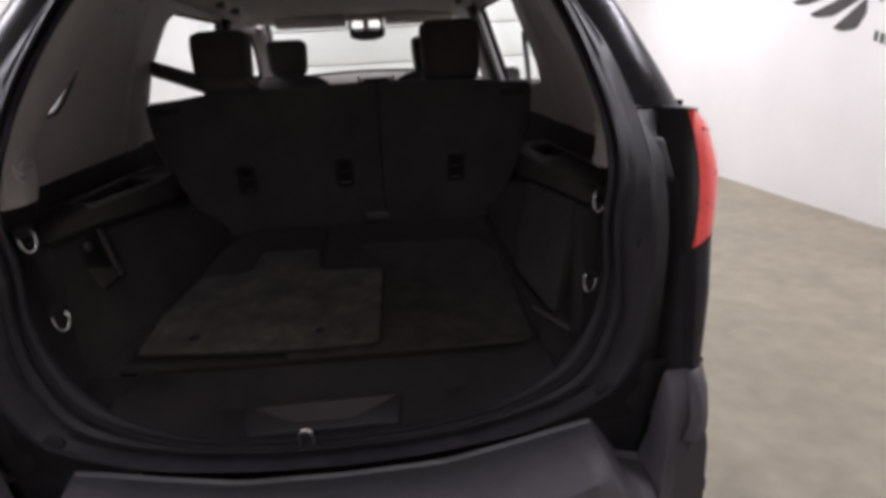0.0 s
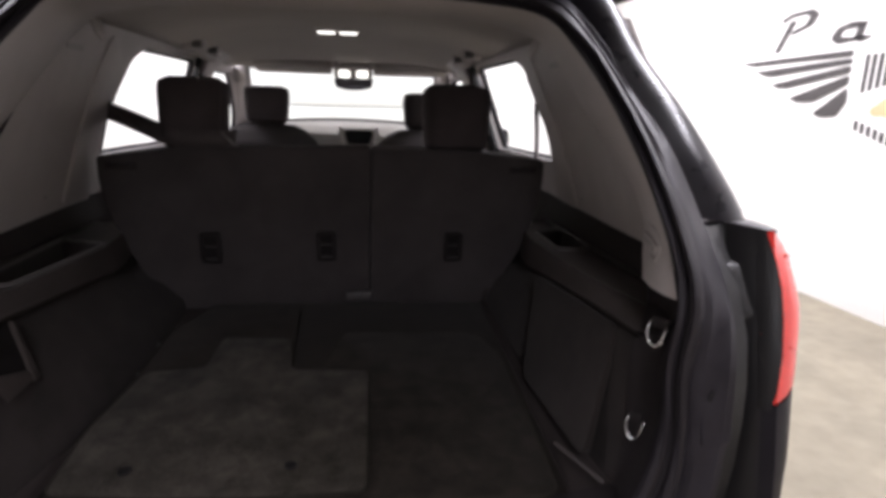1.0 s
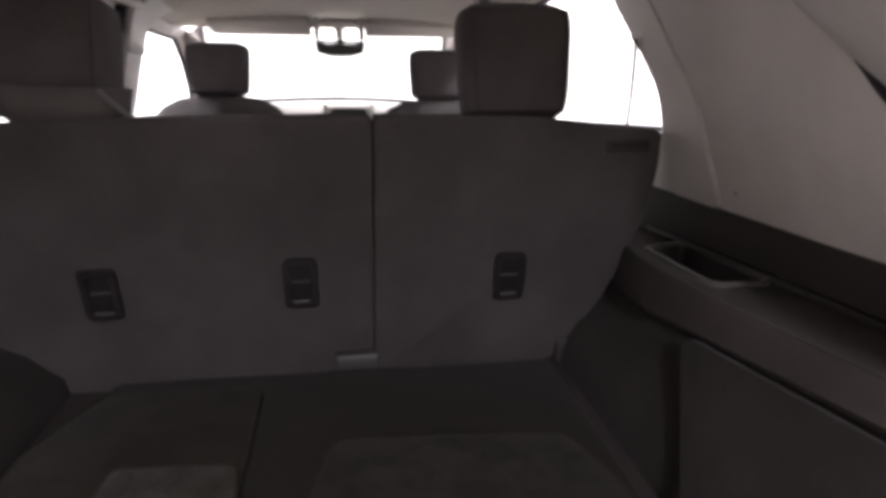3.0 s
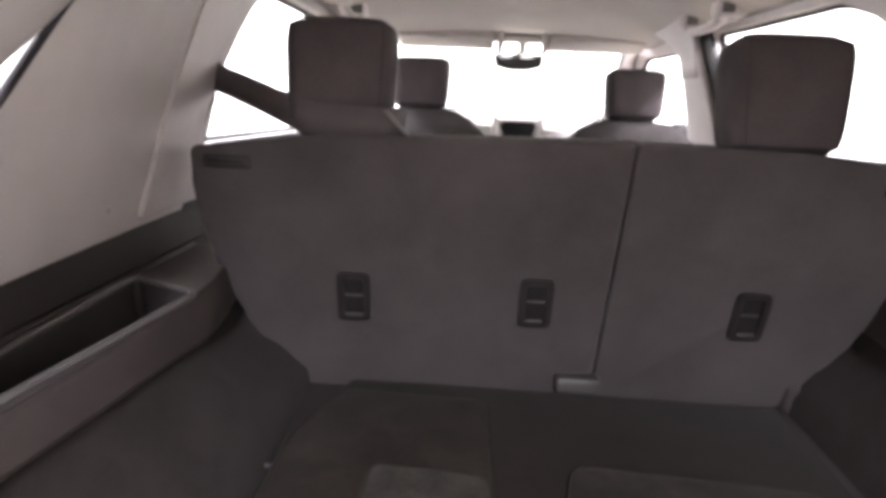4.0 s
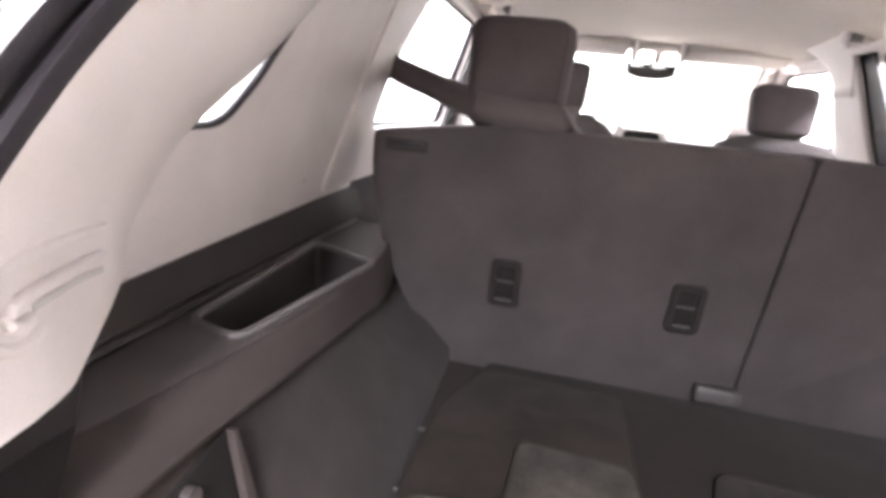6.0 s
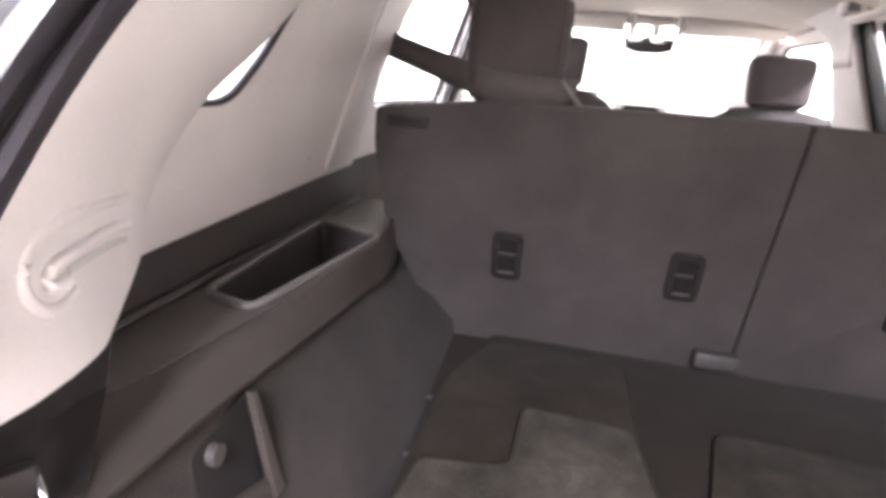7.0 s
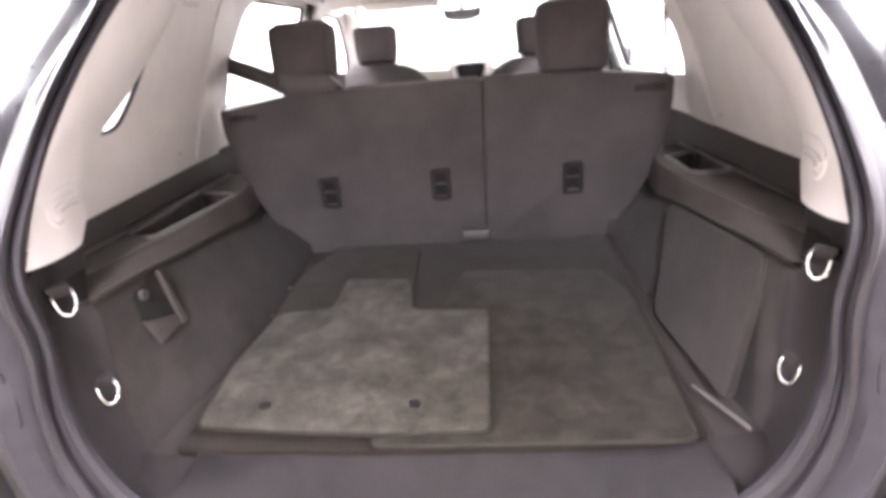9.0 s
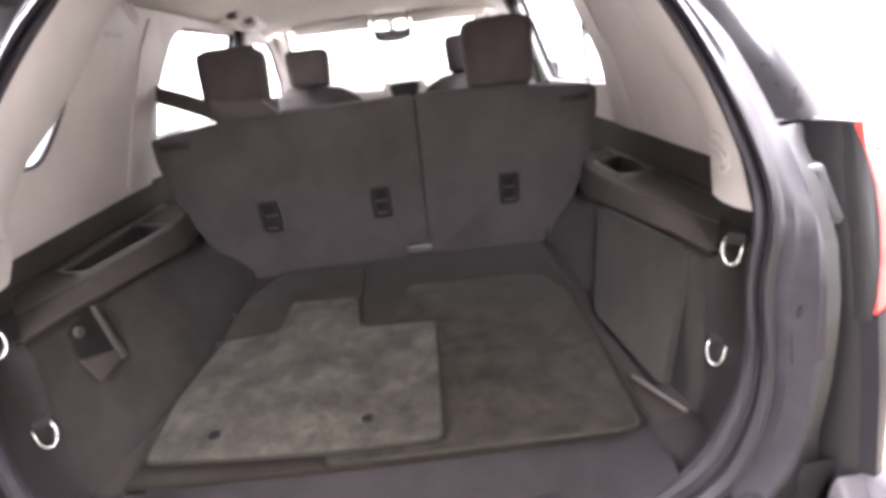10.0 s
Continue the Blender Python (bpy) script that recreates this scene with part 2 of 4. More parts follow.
def plate(outline, to3d, thick, holes=(), bevel=0.0):
    """A flat plate cut from an outline (u, v), with holes, put in place by to3d(u, v, w)."""
    bm = bmesh.new()
    edges = []
    for loop in (outline, *holes):
        vs = [bm.verts.new((u, v, 0)) for u, v in loop]
        edges += [bm.edges.new((vs[i - 1], vs[i])) for i in range(len(vs))]
    if holes:
        bmesh.ops.triangle_fill(bm, use_beauty=True, use_dissolve=False, edges=edges)
    else:
        bm.faces.new(bm.verts)
    bmesh.ops.recalc_face_normals(bm, faces=bm.faces)
    if bm.faces[:][0].normal.z < 0:
        bmesh.ops.reverse_faces(bm, faces=bm.faces)
    if thick:
        r = bmesh.ops.extrude_face_region(bm, geom=list(bm.faces))
        top = [g for g in r["geom"] if isinstance(g, bmesh.types.BMVert)]
        for v in top:
            v.co.z = thick
        if bevel:
            rim = [e for e in bm.edges if all(abs(v.co.z - thick) < 1e-6 for v in e.verts) and any(abs(f.normal.z) < 0.5 for f in e.link_faces)]
            bmesh.ops.bevel(bm, geom=rim, offset=bevel, segments=2, profile=0.5, affect="EDGES")
    for v in bm.verts:
        v.co = Vector(to3d(*v.co))
    return bm


def thing(name, label, category, group="", kind="", at=(0, 0, 0)):
    ob = new(name)
    ob.empty_display_size = 0.1
    ob.location = at
    return tagged(ob, label, category, group, kind)


# ---- the room ----
def slab(name, x0, x1, y0, y1, z0, z1, mat, label, category):
    bm = box(x1 - x0, y1 - y0, z1 - z0, at=((x0 + x1) / 2, (y0 + y1) / 2, (z0 + z1) / 2))
    return tagged(part(name, bm, mat), label, category, kind="structure")


slab("floor", ROOM_X0 - 0.2, ROOM_X1 + 0.2, ROOM_Y0 - 0.2, ROOM_Y1 + 0.2, -0.1, 0.0, M_CONCRETE, "polished beige grey concrete showroom floor with stains", "floor")
slab("wall_east", ROOM_X1, ROOM_X1 + 0.12, ROOM_Y0, ROOM_Y1, 0, ROOM_H, M_WALL, "bright white painted wall behind the sign", "wall")
slab("wall_west", ROOM_X0 - 0.12, ROOM_X0, ROOM_Y0, ROOM_Y1, 0, ROOM_H, M_WALL, "bright white painted wall with a winged emblem", "wall")
# unseen closing wall, grey only to keep reflections in the paint dark
slab("wall_south", ROOM_X0, ROOM_X1, ROOM_Y0 - 0.12, ROOM_Y0, 0, ROOM_H, M_REFLECT_GREY, "unseen closing wall, toned grey to darken reflections", "wall")
slab("wall_north", ROOM_X0, ROOM_X1, ROOM_Y1, ROOM_Y1 + 0.12, 0, ROOM_H, M_WALL, "plain white painted wall behind the overhead door", "wall")
slab("ceiling", ROOM_X0, ROOM_X1, ROOM_Y0, ROOM_Y1, ROOM_H, ROOM_H + 0.1, M_CEIL, "plain white painted ceiling", "ceiling")

# sectional door ahead of the car
garage_door = thing("overhead_door", "closed white sectional overhead door with horizontal panels", "door", kind="structure")
M_DOORPANEL = material("door_panel_paint", (0.80, 0.82, 0.78), 0.5, var=0.03, scale=2.0)
for i in range(6):
    part("panel", box(4.8, 0.05, 0.46, 0.012, 2, at=(0.0, ROOM_Y1 - 0.035, 0.24 + 0.475 * i)), M_DOORPANEL, garage_door)

for lx, ly in LAMP_PLACES:
    fixture = thing("ceiling_light", "white rectangular ceiling light with a glowing diffuser", "lamp", "ceiling lights", at=(lx, ly, ROOM_H))
    part("frame", box(0.62, 2.42, 0.07, 0.01, 2, at=(0, 0, -0.035)), M_WALL, fixture)
    part("diffuser", box(0.52, 2.32, 0.02, 0.006, 2, at=(0, 0, -0.085)), M_DIFFUSER, fixture)


# painted emblem and script on the walls
def wall_emblem(name, to3d, label, script=True, paint=M_SIGN):
    emblem = thing(name, label, "sign")
    feathers = [
        [(1318, 109), (1505, 107), (1505, 116), (1342, 117)],
        [(1348, 127), (1505, 119), (1505, 127), (1385, 138), (1372, 137)],
        [(1383, 152), (1505, 130), (1505, 141), (1412, 160), (1396, 159)],
        [(1418, 177), (1505, 144), (1505, 158), (1458, 184), (1432, 184)],
        [(1460, 203), (1505, 163), (1507, 185), (1496, 207), (1475, 209)],
    ]
    flat = lambda u, v, w: to3d(4.79 - (u - 1320) * 0.0068, 2.035 - (v - 111) * 0.0054, w)
    for f in feathers:
        part("feather", plate(round_poly(f, 5), flat, 0.006), paint, emblem)
    for i in range(7):
        u = 1523 + i * 8.5
        part("stripe", plate([(u, 116), (u + 4, 116), (u + 4, 170 - 3 * i), (u, 172 - 3 * i)], flat, 0.006), M_SIGNDARK, emblem)
        part("stripe", plate([(u, 212 + 4 * i), (u + 4, 214 + 4 * i), (u + 4, 228 + 4 * i), (u, 226 + 4 * i)], flat, 0.006), M_SIGNDARK, emblem)
    part("gold_patch", plate(round_poly([(1538, 196), (1556, 180), (1590, 180), (1590, 206), (1542, 206)], 4), flat, 0.006), M_SIGNGOLD, emblem, "orange gold band")
    # script strokes, drawn as plain slanted shapes
    strokes = [
        [(1380, 96), (1402, 30), (1412, 30), (1388, 98)],
        [(1386, 24), (1402, 14), (1436, 12), (1446, 24), (1438, 46), (1408, 60), (1404, 54), (1428, 42), (1434, 26), (1424, 20), (1402, 22), (1390, 32)],
        [(1470, 82), (1478, 62), (1496, 54), (1510, 56), (1516, 60), (1504, 66), (1486, 66), (1482, 80), (1494, 84), (1514, 84), (1512, 90), (1480, 94)],
        [(1560, 82), (1568, 62), (1586, 54), (1600, 56), (1606, 60), (1594, 66), (1576, 66), (1572, 80), (1584, 84), (1604, 84), (1602, 90), (1570, 94)],
        [(1506, 60), (1516, 56), (1512, 84), (1526, 86), (1512, 95), (1502, 90)],
        [(1596, 60), (1606, 56), (1602, 84), (1616, 86), (1602, 95), (1592, 90)],
    ]
    for f in strokes if script else ():
        part("stroke", plate(round_poly([(u, 98 - 0.76 * (98 - v)) for u, v in f], 4), flat, 0.006), M_SIGN, emblem)
    return emblem


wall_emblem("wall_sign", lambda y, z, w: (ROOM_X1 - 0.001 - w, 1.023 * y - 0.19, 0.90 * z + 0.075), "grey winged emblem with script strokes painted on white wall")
wall_emblem("wall_sign", lambda y, z, w: (ROOM_X0 + 0.001 + w, y - 0.15, z - 0.52), "grey winged emblem painted on the opposite white wall", False, M_SIGNDARK)

# ---- the car ----
suv = thing("suv", "dark grey compact suv with its liftgate raised, parked on concrete", "car")

RIM = [(0, .12, .632), (.15, .12, .638), (.32, .122, .668), (.45, .126, .74), (.515, .132, .83), (.542, .14, .93), (.547, .153, 1.03), (.557, .157, 1.135),
       (.564, .229, 1.23), (.544, .296, 1.33), (.521, .401, 1.44), (.483, .491, 1.535), (.426, .512, 1.59), (.3024, .5198, 1.608), (.15, .52, 1.614), (0, .522, 1.616)]
SEAL = [(0, .1, .605), (.15, .1, .61), (.34, .1, .638), (.5, .105, .7), (.56, .11, .8), (.577, .115, .9), (.575, .123, 1.03), (.584, .127, 1.135),
        (.5895, .1988, 1.235), (.571, .271, 1.33), (.548, .376, 1.44), (.5137, .4738, 1.54), (.4416, .4982, 1.612), (.31, .52, 1.635), (.15, .525, 1.64), (0, .527, 1.642)]
FLANGE = [(0, .06, .6), (.2, .06, .61), (.4, .065, .64), (.55, .075, .7), (.61, .085, .8), (.6274, .0906, .95), (.6343, .1128, 1.08), (.6431, .1762, 1.16),
          (.6431, .2507, 1.24), (.6072, .3192, 1.36), (.5694, .4152, 1.46), (.5316, .4951, 1.56), (.455, .54, 1.64), (.32, .56, 1.665), (.15, .565, 1.672), (0, .567, 1.674)]


def ring(half, n=72):
    right = smooth_line(half, n)
    left = [Vector((-p.x, p.y, p.z)) for p in reversed(right[1:-1])]
    return right + left


r_rim, r_seal, r_flange = ring(RIM), ring(SEAL), ring(FLANGE)
# rubber seal with two lips
rows = []
for frac, lift in ((0, 0), (0.06, .012), (0.2, .017), (0.36, .013), (0.44, .003), (0.52, .003), (0.6, .015), (0.78, .02), (0.94, .014), (1, 0)):
    line = []
    for i, a in enumerate(r_rim):
        b = r_seal[i]
        tan = r_rim[(i + 1) % len(r_rim)] - r_rim[i - 1]
        nrm = (b - a).cross(tan).normalized()
        if nrm.y > 0:
            nrm = -nrm
        line.append(a.lerp(b, frac) + nrm * lift)
    rows.append(line)
part("opening_seal", loft(rows, closed=True), M_RUBBER, suv, "black double-lipped rubber seal")
rows = []
for frac, dy in ((0, 0.004), (0.25, -0.004), (0.5, 0.0), (0.8, -0.006), (1, 0.0)):
    rows.append([a.lerp(b, frac) + Vector((0, dy, 0)) for a, b in zip(r_seal, r_flange)])
part("opening_flange", loft(rows, closed=True), M_LIT_FLANGE, suv, "dark painted inner flange of the hatch opening")

for s in (1, -1):
    # upper pillar outside the opening
    lo = smooth_line([(s * .6431, .2507, 1.24), (s * .6072, .3192, 1.36), (s * .5694, .4152, 1.46), (s * .5316, .4951, 1.56), (s * .455, .54, 1.64), (s * .32, .56, 1.665), (s * .02, .567, 1.674)], 40)
    hi = smooth_line([(s * .782, .3411, 1.226), (s * .748, .3532, 1.29), (s * .695, .4476, 1.424), (s * .650, .5511, 1.537), (s * .582, .6, 1.655), (s * .5, .64, 1.69), (s * .3, .66, 1.71), (s * .02, .665, 1.72)], 40)
    rows = [[a.lerp(b, f) + Vector((0, dy, 0)) for a, b in zip(lo, hi)] for f, dy in ((0, 0), (.04, .012), (.12, .006), (.3, -.012), (.5, -.024), (.68, -.029), (.82, -.026), (.93, -.014), (1, .012))]
    part("rear_pillar", loft(rows), M_PILLAR, suv, "glossy dark painted rear pillar")
    fwd = [[p + Vector((s * dx, dy, dz)) for p in hi] for dx, dy, dz in ((0, .012, 0), (.008, .05, .0), (.02, .25, .01))]
    part("quarter_edge", loft(fwd), M_GLOSSBLACK, suv)

    # pocket beside the lamp, lamp, quarter panel and bumper corner
    zs = [1.232, 1.20, 1.15, 1.08, 1.01, .95, .88, .80, .72, .66, .62]
    inner = dict(zip(zs, [(.734, .230), (.722, .208), (.712, .182), (.704, .154), (.70, .13), (.698, .115), (.696, .10), (.694, .088), (.69, .075), (.68, .062), (.66, .055)]))
    flange_at = lambda z: min(smooth_line(FLANGE, 90), key=lambda p: abs(p.z - z) + (10 if p.x < .3 else 0))
    rows = []
    for z in zs:
        f, (kx, ky) = flange_at(z), inner[z]
        rows.append([(s * f.x, f.y, z), (s * (f.x + .03), f.y + .012, z), (s * (kx - .03), max(ky + .045, f.y + .03), z), (s * (kx - .012), ky + .01, z), (s * kx, ky, z)])
    part("lamp_pocket", loft(rows), M_BLACK, suv, "black plastic side of the lamp housing")
    def corner(z):
        zz = sorted(inner)
        kx, ky = (float(np.interp(z, zz, [inner[q][k] for q in zz])) for k in (0, 1))
        kx2 = float(np.interp(z, [.30, .69, .85, .97, 1.11, 1.20, 1.24], [.66, .752, .774, .783, .802, .800, .785]))
        return smooth_line([(s * kx, ky, z), (s * (kx + .018), ky - .014, z), (s * (kx2 - .026), ky + .006, z), (s * (kx2 - .003), ky + .06, z), (s * (kx2 + .012), ky + .16, z), (s * (kx2 + .015), ky + .32, z)], 18)

    def on_corner(i, z):
        return corner(z)[i]

    lens_head = lambda i: 1.230 - .022 * min(i / 6, 1.0) ** 2
    lens_foot = lambda i: .968 + .052 * min(i / 6, 1.0)
    ledge = round_poly([(.630, .252), (.650, .258), (.700, .292), (.735, .224), (.753, .212), (.768, .230), (.784, .29), (.792, .50), (.735, .50), (.70, .38), (.66, .335), (.636, .30)], [0, 0, .01, .012, .02, .02, .02, 0, 0, 0, 0, 0])
    # lighter paint stands in for the ceiling's reflection on this ledge
    part("lamp_ledge", plate(ledge, lambda u, v, w: (s * u, v, 1.2415 - .10 * (u - .60) + w), .005, bevel=.002), M_LIT_PAINT, suv, "dark painted ledge over the tail lamp")
    lens_rows = []
    for k in range(13):
        f = k / 12
        swell = .006 * math.sin(math.pi * min(1.0, f * 1.02))
        lens_rows.append([on_corner(i, lens_foot(i) + (lens_head(i) - lens_foot(i)) * f) + Vector((s * swell * min(i / 4, 1), -swell * .5, 0)) for i in range(18)])
    lamp = part("tail_lamp", loft(lens_rows), M_RED, suv, "glossy red tail lamp lens")
    cover = [(.965, .35), (1.0, .75), (1.05, 1.15), (1.10, 1.3), (1.15, 1.2), (1.19, .8), (1.215, .4), (1.232, .15)]
    bezel_rows = []
    for z, reach in cover:
        c = corner(z)
        bezel_rows.append([c[0].lerp(c[1], reach * g) if reach * g <= 1 else c[1].lerp(c[2], reach * g - 1) for g in (0, .35, .7, 1.0)])
        bezel_rows[-1].insert(0, c[0] + Vector((s * -.012, .022, 0)))
    part("lamp_bezel", loft([[p + Vector((s * .002, -.008, 0)) for p in r] for r in bezel_rows]), M_BLACK, lamp, "black inner edge of the lens")
    part("lens_rib", tube([on_corner(i, lens_head(i) - .034) + Vector((s * .002, -.003, 0)) for i in range(2, 18)], .003, 6), M_RED, lamp)
    part("quarter_panel", loft([[on_corner(i, z + (lens_foot(i) - .004 - z) * g) for i in range(18)] for z, g in ((.95, 1.0), (.93, .5), (.90, 0), (.88, 0), (.80, 0), (.725, 0))]), M_PAINT, suv, "dark painted quarter panel corner")
    part("bumper_corner", loft([[p + Vector((0, -dy, 0)) for p in corner(z)] for z, dy in ((.735, .001), (.729, .012), (.70, .036), (.66, .052), (.635, .057), (.622, .053), (.61, .044), (.56, .034), (.45, .030), (.33, .01))]), M_LIT_PAINT, suv, "dark painted bumper corner")
    # plugs and hinge plate on the flange
    part("body_plug", tube([(s * .644, .262, 1.214), (s * .6445, .249, 1.2165)], .020, 18), M_LIT_FLANGE, suv)
    part("body_plug", tube([(s * .615, .112, .992), (s * .615, .106, .992)], .017, 18), M_BLACK, suv)
    part("body_plug", tube([(s * .532, .082, .702), (s * .532, .077, .7015)], .019, 18), M_LIT_FLANGE, suv)
    part("flange_plate", plate(round_poly([(.590, 1.045), (.632, 1.04), (.628, .93), (.592, .915)], .006), lambda u, v, w: (s * u, .090 + (.628 - u) * .5 + (v - .95) * .18 - w, v), .004, bevel=.0015), M_LIT_FLANGE, suv, "satin grey reinforcement plate")
    bump_plate = part("bracket", plate(round_poly([(-.030, -.050), (.030, -.050), (.030, .028), (-.024, .046), (-.030, .040)], .006), lambda u, v, w: (s * (.660 + u), .204 + v * .75 - w, 1.150 + v), .012, bevel=.004), M_BLACK, suv, "black rubber bump stop in its bracket")
    part("bump_stop", plate(round_poly([(-.026, -.042), (.026, -.042), (.026, .030), (-.026, .030)], .006), lambda u, v, w: (s * (.660 + u), .195 + v * .75 - w, 1.150 + v), .016, bevel=.004), M_BLACK, bump_plate)
    for k in (-1, 0, 1):
        part("rib", plate(round_poly([(-.004, -.034), (.004, -.034), (.004, .022), (-.004, .022)], .002), lambda u, v, w: (s * (.660 + k * .014 + u), .1805 + v * .75 - w, 1.150 + v), .003), M_BLACK, bump_plate)

# bumper
half = list(np.linspace(0, .48, 17)) + [.495, .505, .515, .53, .55, .575, .60] + [.62, .632, .642, .65, .655, .66, .69, .715]
xs = [-x for x in reversed(half[1:])] + half
def bump_row(x):
    k = min(abs(x), .66) / .66
    y0 = .06
    zt = float(np.interp(abs(x), [0, .2, .33, .44, .495, .515, .55, .60, .715], [.584, .590, .615, .640, .650, .625, .570, .556, .556]))
    back = -.11 + .10 * k ** 4
    low = [(x, y0, zt), (x, y0 - .01, zt - .012), (x, back + .03, zt - .02), (x, back, zt - .035), (x, back - .03, zt - .12), (x, back - .02, .42), (x, back + .05, .30)]
    end = [(x, .072, .735), (x, .062, .727), (x, .040, .70), (x, .022, .66), (x, .002, .60), (x, .0, .42), (x, .05, .30)]
    t = min(1.0, max(0.0, (abs(x) - .60) / .058))
    t = t * t * (3 - 2 * t)
    return [Vector(p).lerp(Vector(q), t) for p, q in zip(low, end)]
part("rear_bumper", loft([bump_row(x) for x in xs]), M_LIT_PAINT, suv, "dark painted rear bumper cover")
pad_rows = [[Vector(p) + Vector((0, 0, .005)) for p in bump_row(x)[1:5]] for x in np.linspace(-.492, .492, 26)]
part("step_pad", loft(pad_rows), M_STEP, suv, "ribbed black step pad on the bumper", thick=.004)

for s in (1, -1):
    # added black plate: paints the gap's shade and stops light leaking through
    part("bumper_gap_filler", plate(round_poly([(.40, .45), (.745, .45), (.745, .745), (.62, .745), (.40, .66)], .01), lambda u, v, w: (s * u, .102 - w, v), .006), M_BLACK, suv, "black filler plate painting the shaded gap behind the bumper corner")

# sill between carpet and seal
xs = np.linspace(-.44, .44, 38)
rim_bottom = [p for p in smooth_line(RIM, 120) if p.z < .80]
def rim_at(x):
    return float(np.interp(abs(x), [p.x for p in rim_bottom], [p.z for p in rim_bottom]))
rows = []
for x in xs:
    zr = rim_at(x)
    rows.append([(x, .121, zr), (x, .14, zr + .012), (x, .19, min(.736, max(zr + .022, .67))), (x, .235, max(min(zr + .03, .739), .728)), (x, .262, max(min(zr + .03, .741), .738))])
part("sill_trim", loft(rows), M_SILL, suv, "charcoal plastic load sill trim")
on_sill = lambda lift: (lambda u, v, w: (u, v, .640 + (v - .121) * .55 + lift + w))
scuff = part("striker_plate", plate(round_poly([(-.195, .122), (.115, .122), (.125, .178), (-.205, .178)], .008), on_sill(.002), .005, bevel=.002), M_BLACK, suv, "black striker cover plate")
part("cover_face", plate(round_poly([(-.095, .134), (.02, .134), (.115, .174), (-.19, .174)], .006), on_sill(.008), .004, bevel=.002), M_TRIM, scuff, "raised charcoal face of the cover")
part("striker", tube(smooth_line([(-.083, .104, .618), (-.083, .094, .650), (-.080, .090, .664), (-.070, .088, .670), (-.060, .090, .664), (-.057, .094, .650), (-.057, .104, .618)], 18), .0058, 8), M_CHROME, scuff, "bright steel striker loop")

# cargo floor
SLOPE = 0.0875
def on_floor(lift):
    return lambda u, v, w: (u, v, .742 + SLOPE * (v - .25) + lift + w)
part("cargo_floor", plate([(-.58, .25), (.58, .25), (.58, 1.25), (-.58, 1.25)], on_floor(-.025), .01), M_TRIM, suv, "charcoal plastic floor base")
lid = part("floor_lid", plate(round_poly([(-.487, .258), (-.10, .243), (.30, .237), (.448, .242), (.455, .75), (.455, 1.10), (-.36, 1.13), (-.42, .98), (-.425, .72), (-.455, .5)], .02), on_floor(-.013), .013, bevel=.004), M_CARPET, suv, "charcoal carpeted cargo floor lid")

# loose mats
def loose_mat(name, outline, lift, mat, label, radius=.03):
    m = thing(name, label, "floor mat")
    loop = round_poly(outline, radius)
    part("carpet", plate(loop, on_floor(lift), .007, bevel=.003), mat, m)
    path = [on_floor(lift)(u, v, .004) for u, v in loop]
    part("binding", tube(path, .0042, 6, closed=True), M_MATEDGE, m, "stitched edge binding")
    return m

loose_mat("floor_mat", [(-.13, .245), (.425, .232), (.440, .733), (.395, .862), (.03, .895), (.012, .82), (-.02, .70)], .002, M_MAT2, "dark olive grey carpet car mat lying on cargo floor")
brown_mat = loose_mat("floor_mat", [(-.445, .56), (-.43, .93), (-.365, 1.075), (-.10, 1.06), (-.10, .72), (-.20, .56)], .002, material("brown_mat", (0.0225, 0.0173, 0.0140), 1.0, var=0.2, scale=8, fine=300, bump=0.8, sheen=0.06, spec=0.05, stain=0.2), "brown grey carpet car mat under another mat", .025)
light_mat = loose_mat("floor_mat", [(-.458, .30), (-.462, .47), (-.425, .70), (-.294, .713), (-.284, .863), (-.108, .848), (-.087, .685), (.094, .668), (.082, .262), (-.117, .264), (-.28, .278)], .011, M_MAT, "worn light grey carpet car mat with stains, on top", .022)
for hx, hy in ((-.345, .352), (-.055, .340)):
    part("mat_hole", tube([on_floor(.0155)(hx, hy, 0), on_floor(.0195)(hx, hy, 0)], .012, 16), M_BLACK, light_mat, "dark anchor hole")

# ---- side trim ----
SHELF_Z = 1.053
def shelf_edge(y):
    return float(np.interp(y, [.29, .37, .45, .57, .75, .92, 1.0, 1.08, 1.22], [.640, .618, .603, .586, .572, .566, .572, .590, .630]))


def roll_foot(y):
    return float(np.interp(y, [.25, .40, .58, .80, .90, 1.22], [1.040, 1.032, 1.014, .994, .982, .975]))


def panel_out(y):
    return float(np.interp(y, [.90, 1.0, 1.08, 1.22], [0.0, .010, .028, .05]))


def lower_profile(y, s):
    zf = .742 + SLOPE * (y - .25) - .03
    feet = [.550, .526, .492, .472, .448, .445] if s < 0 else [.547, .528, .508, .500, .490, .476]
    foot, out, rz = float(np.interp(y, [.25, .36, .48, .56, .72, 1.2], feet)), panel_out(y), roll_foot(y)
    return [(foot, zf), (foot + .004, zf + .05), (foot * .5 + .549 * .5, .89), (.546 + out, rz - .035), (.550 + out, rz - .012), (.556 + out, rz)]


def roll_profile(y):
    """The rounded edge between the side panel and its shelf."""
    rz, out, e = roll_foot(y), panel_out(y), shelf_edge(y)
    x0 = .550 + out
    return [(x0 + .008, rz - .004), (x0 - .003, rz + .001), (x0 - .006, rz + .008), (x0 * .75 + e * .25 - .004, rz * .6 + SHELF_Z * .4), (x0 * .35 + e * .65 - .003, rz * .12 + SHELF_Z * .88), (e - .004, SHELF_Z - .001), (e + .006, SHELF_Z)]


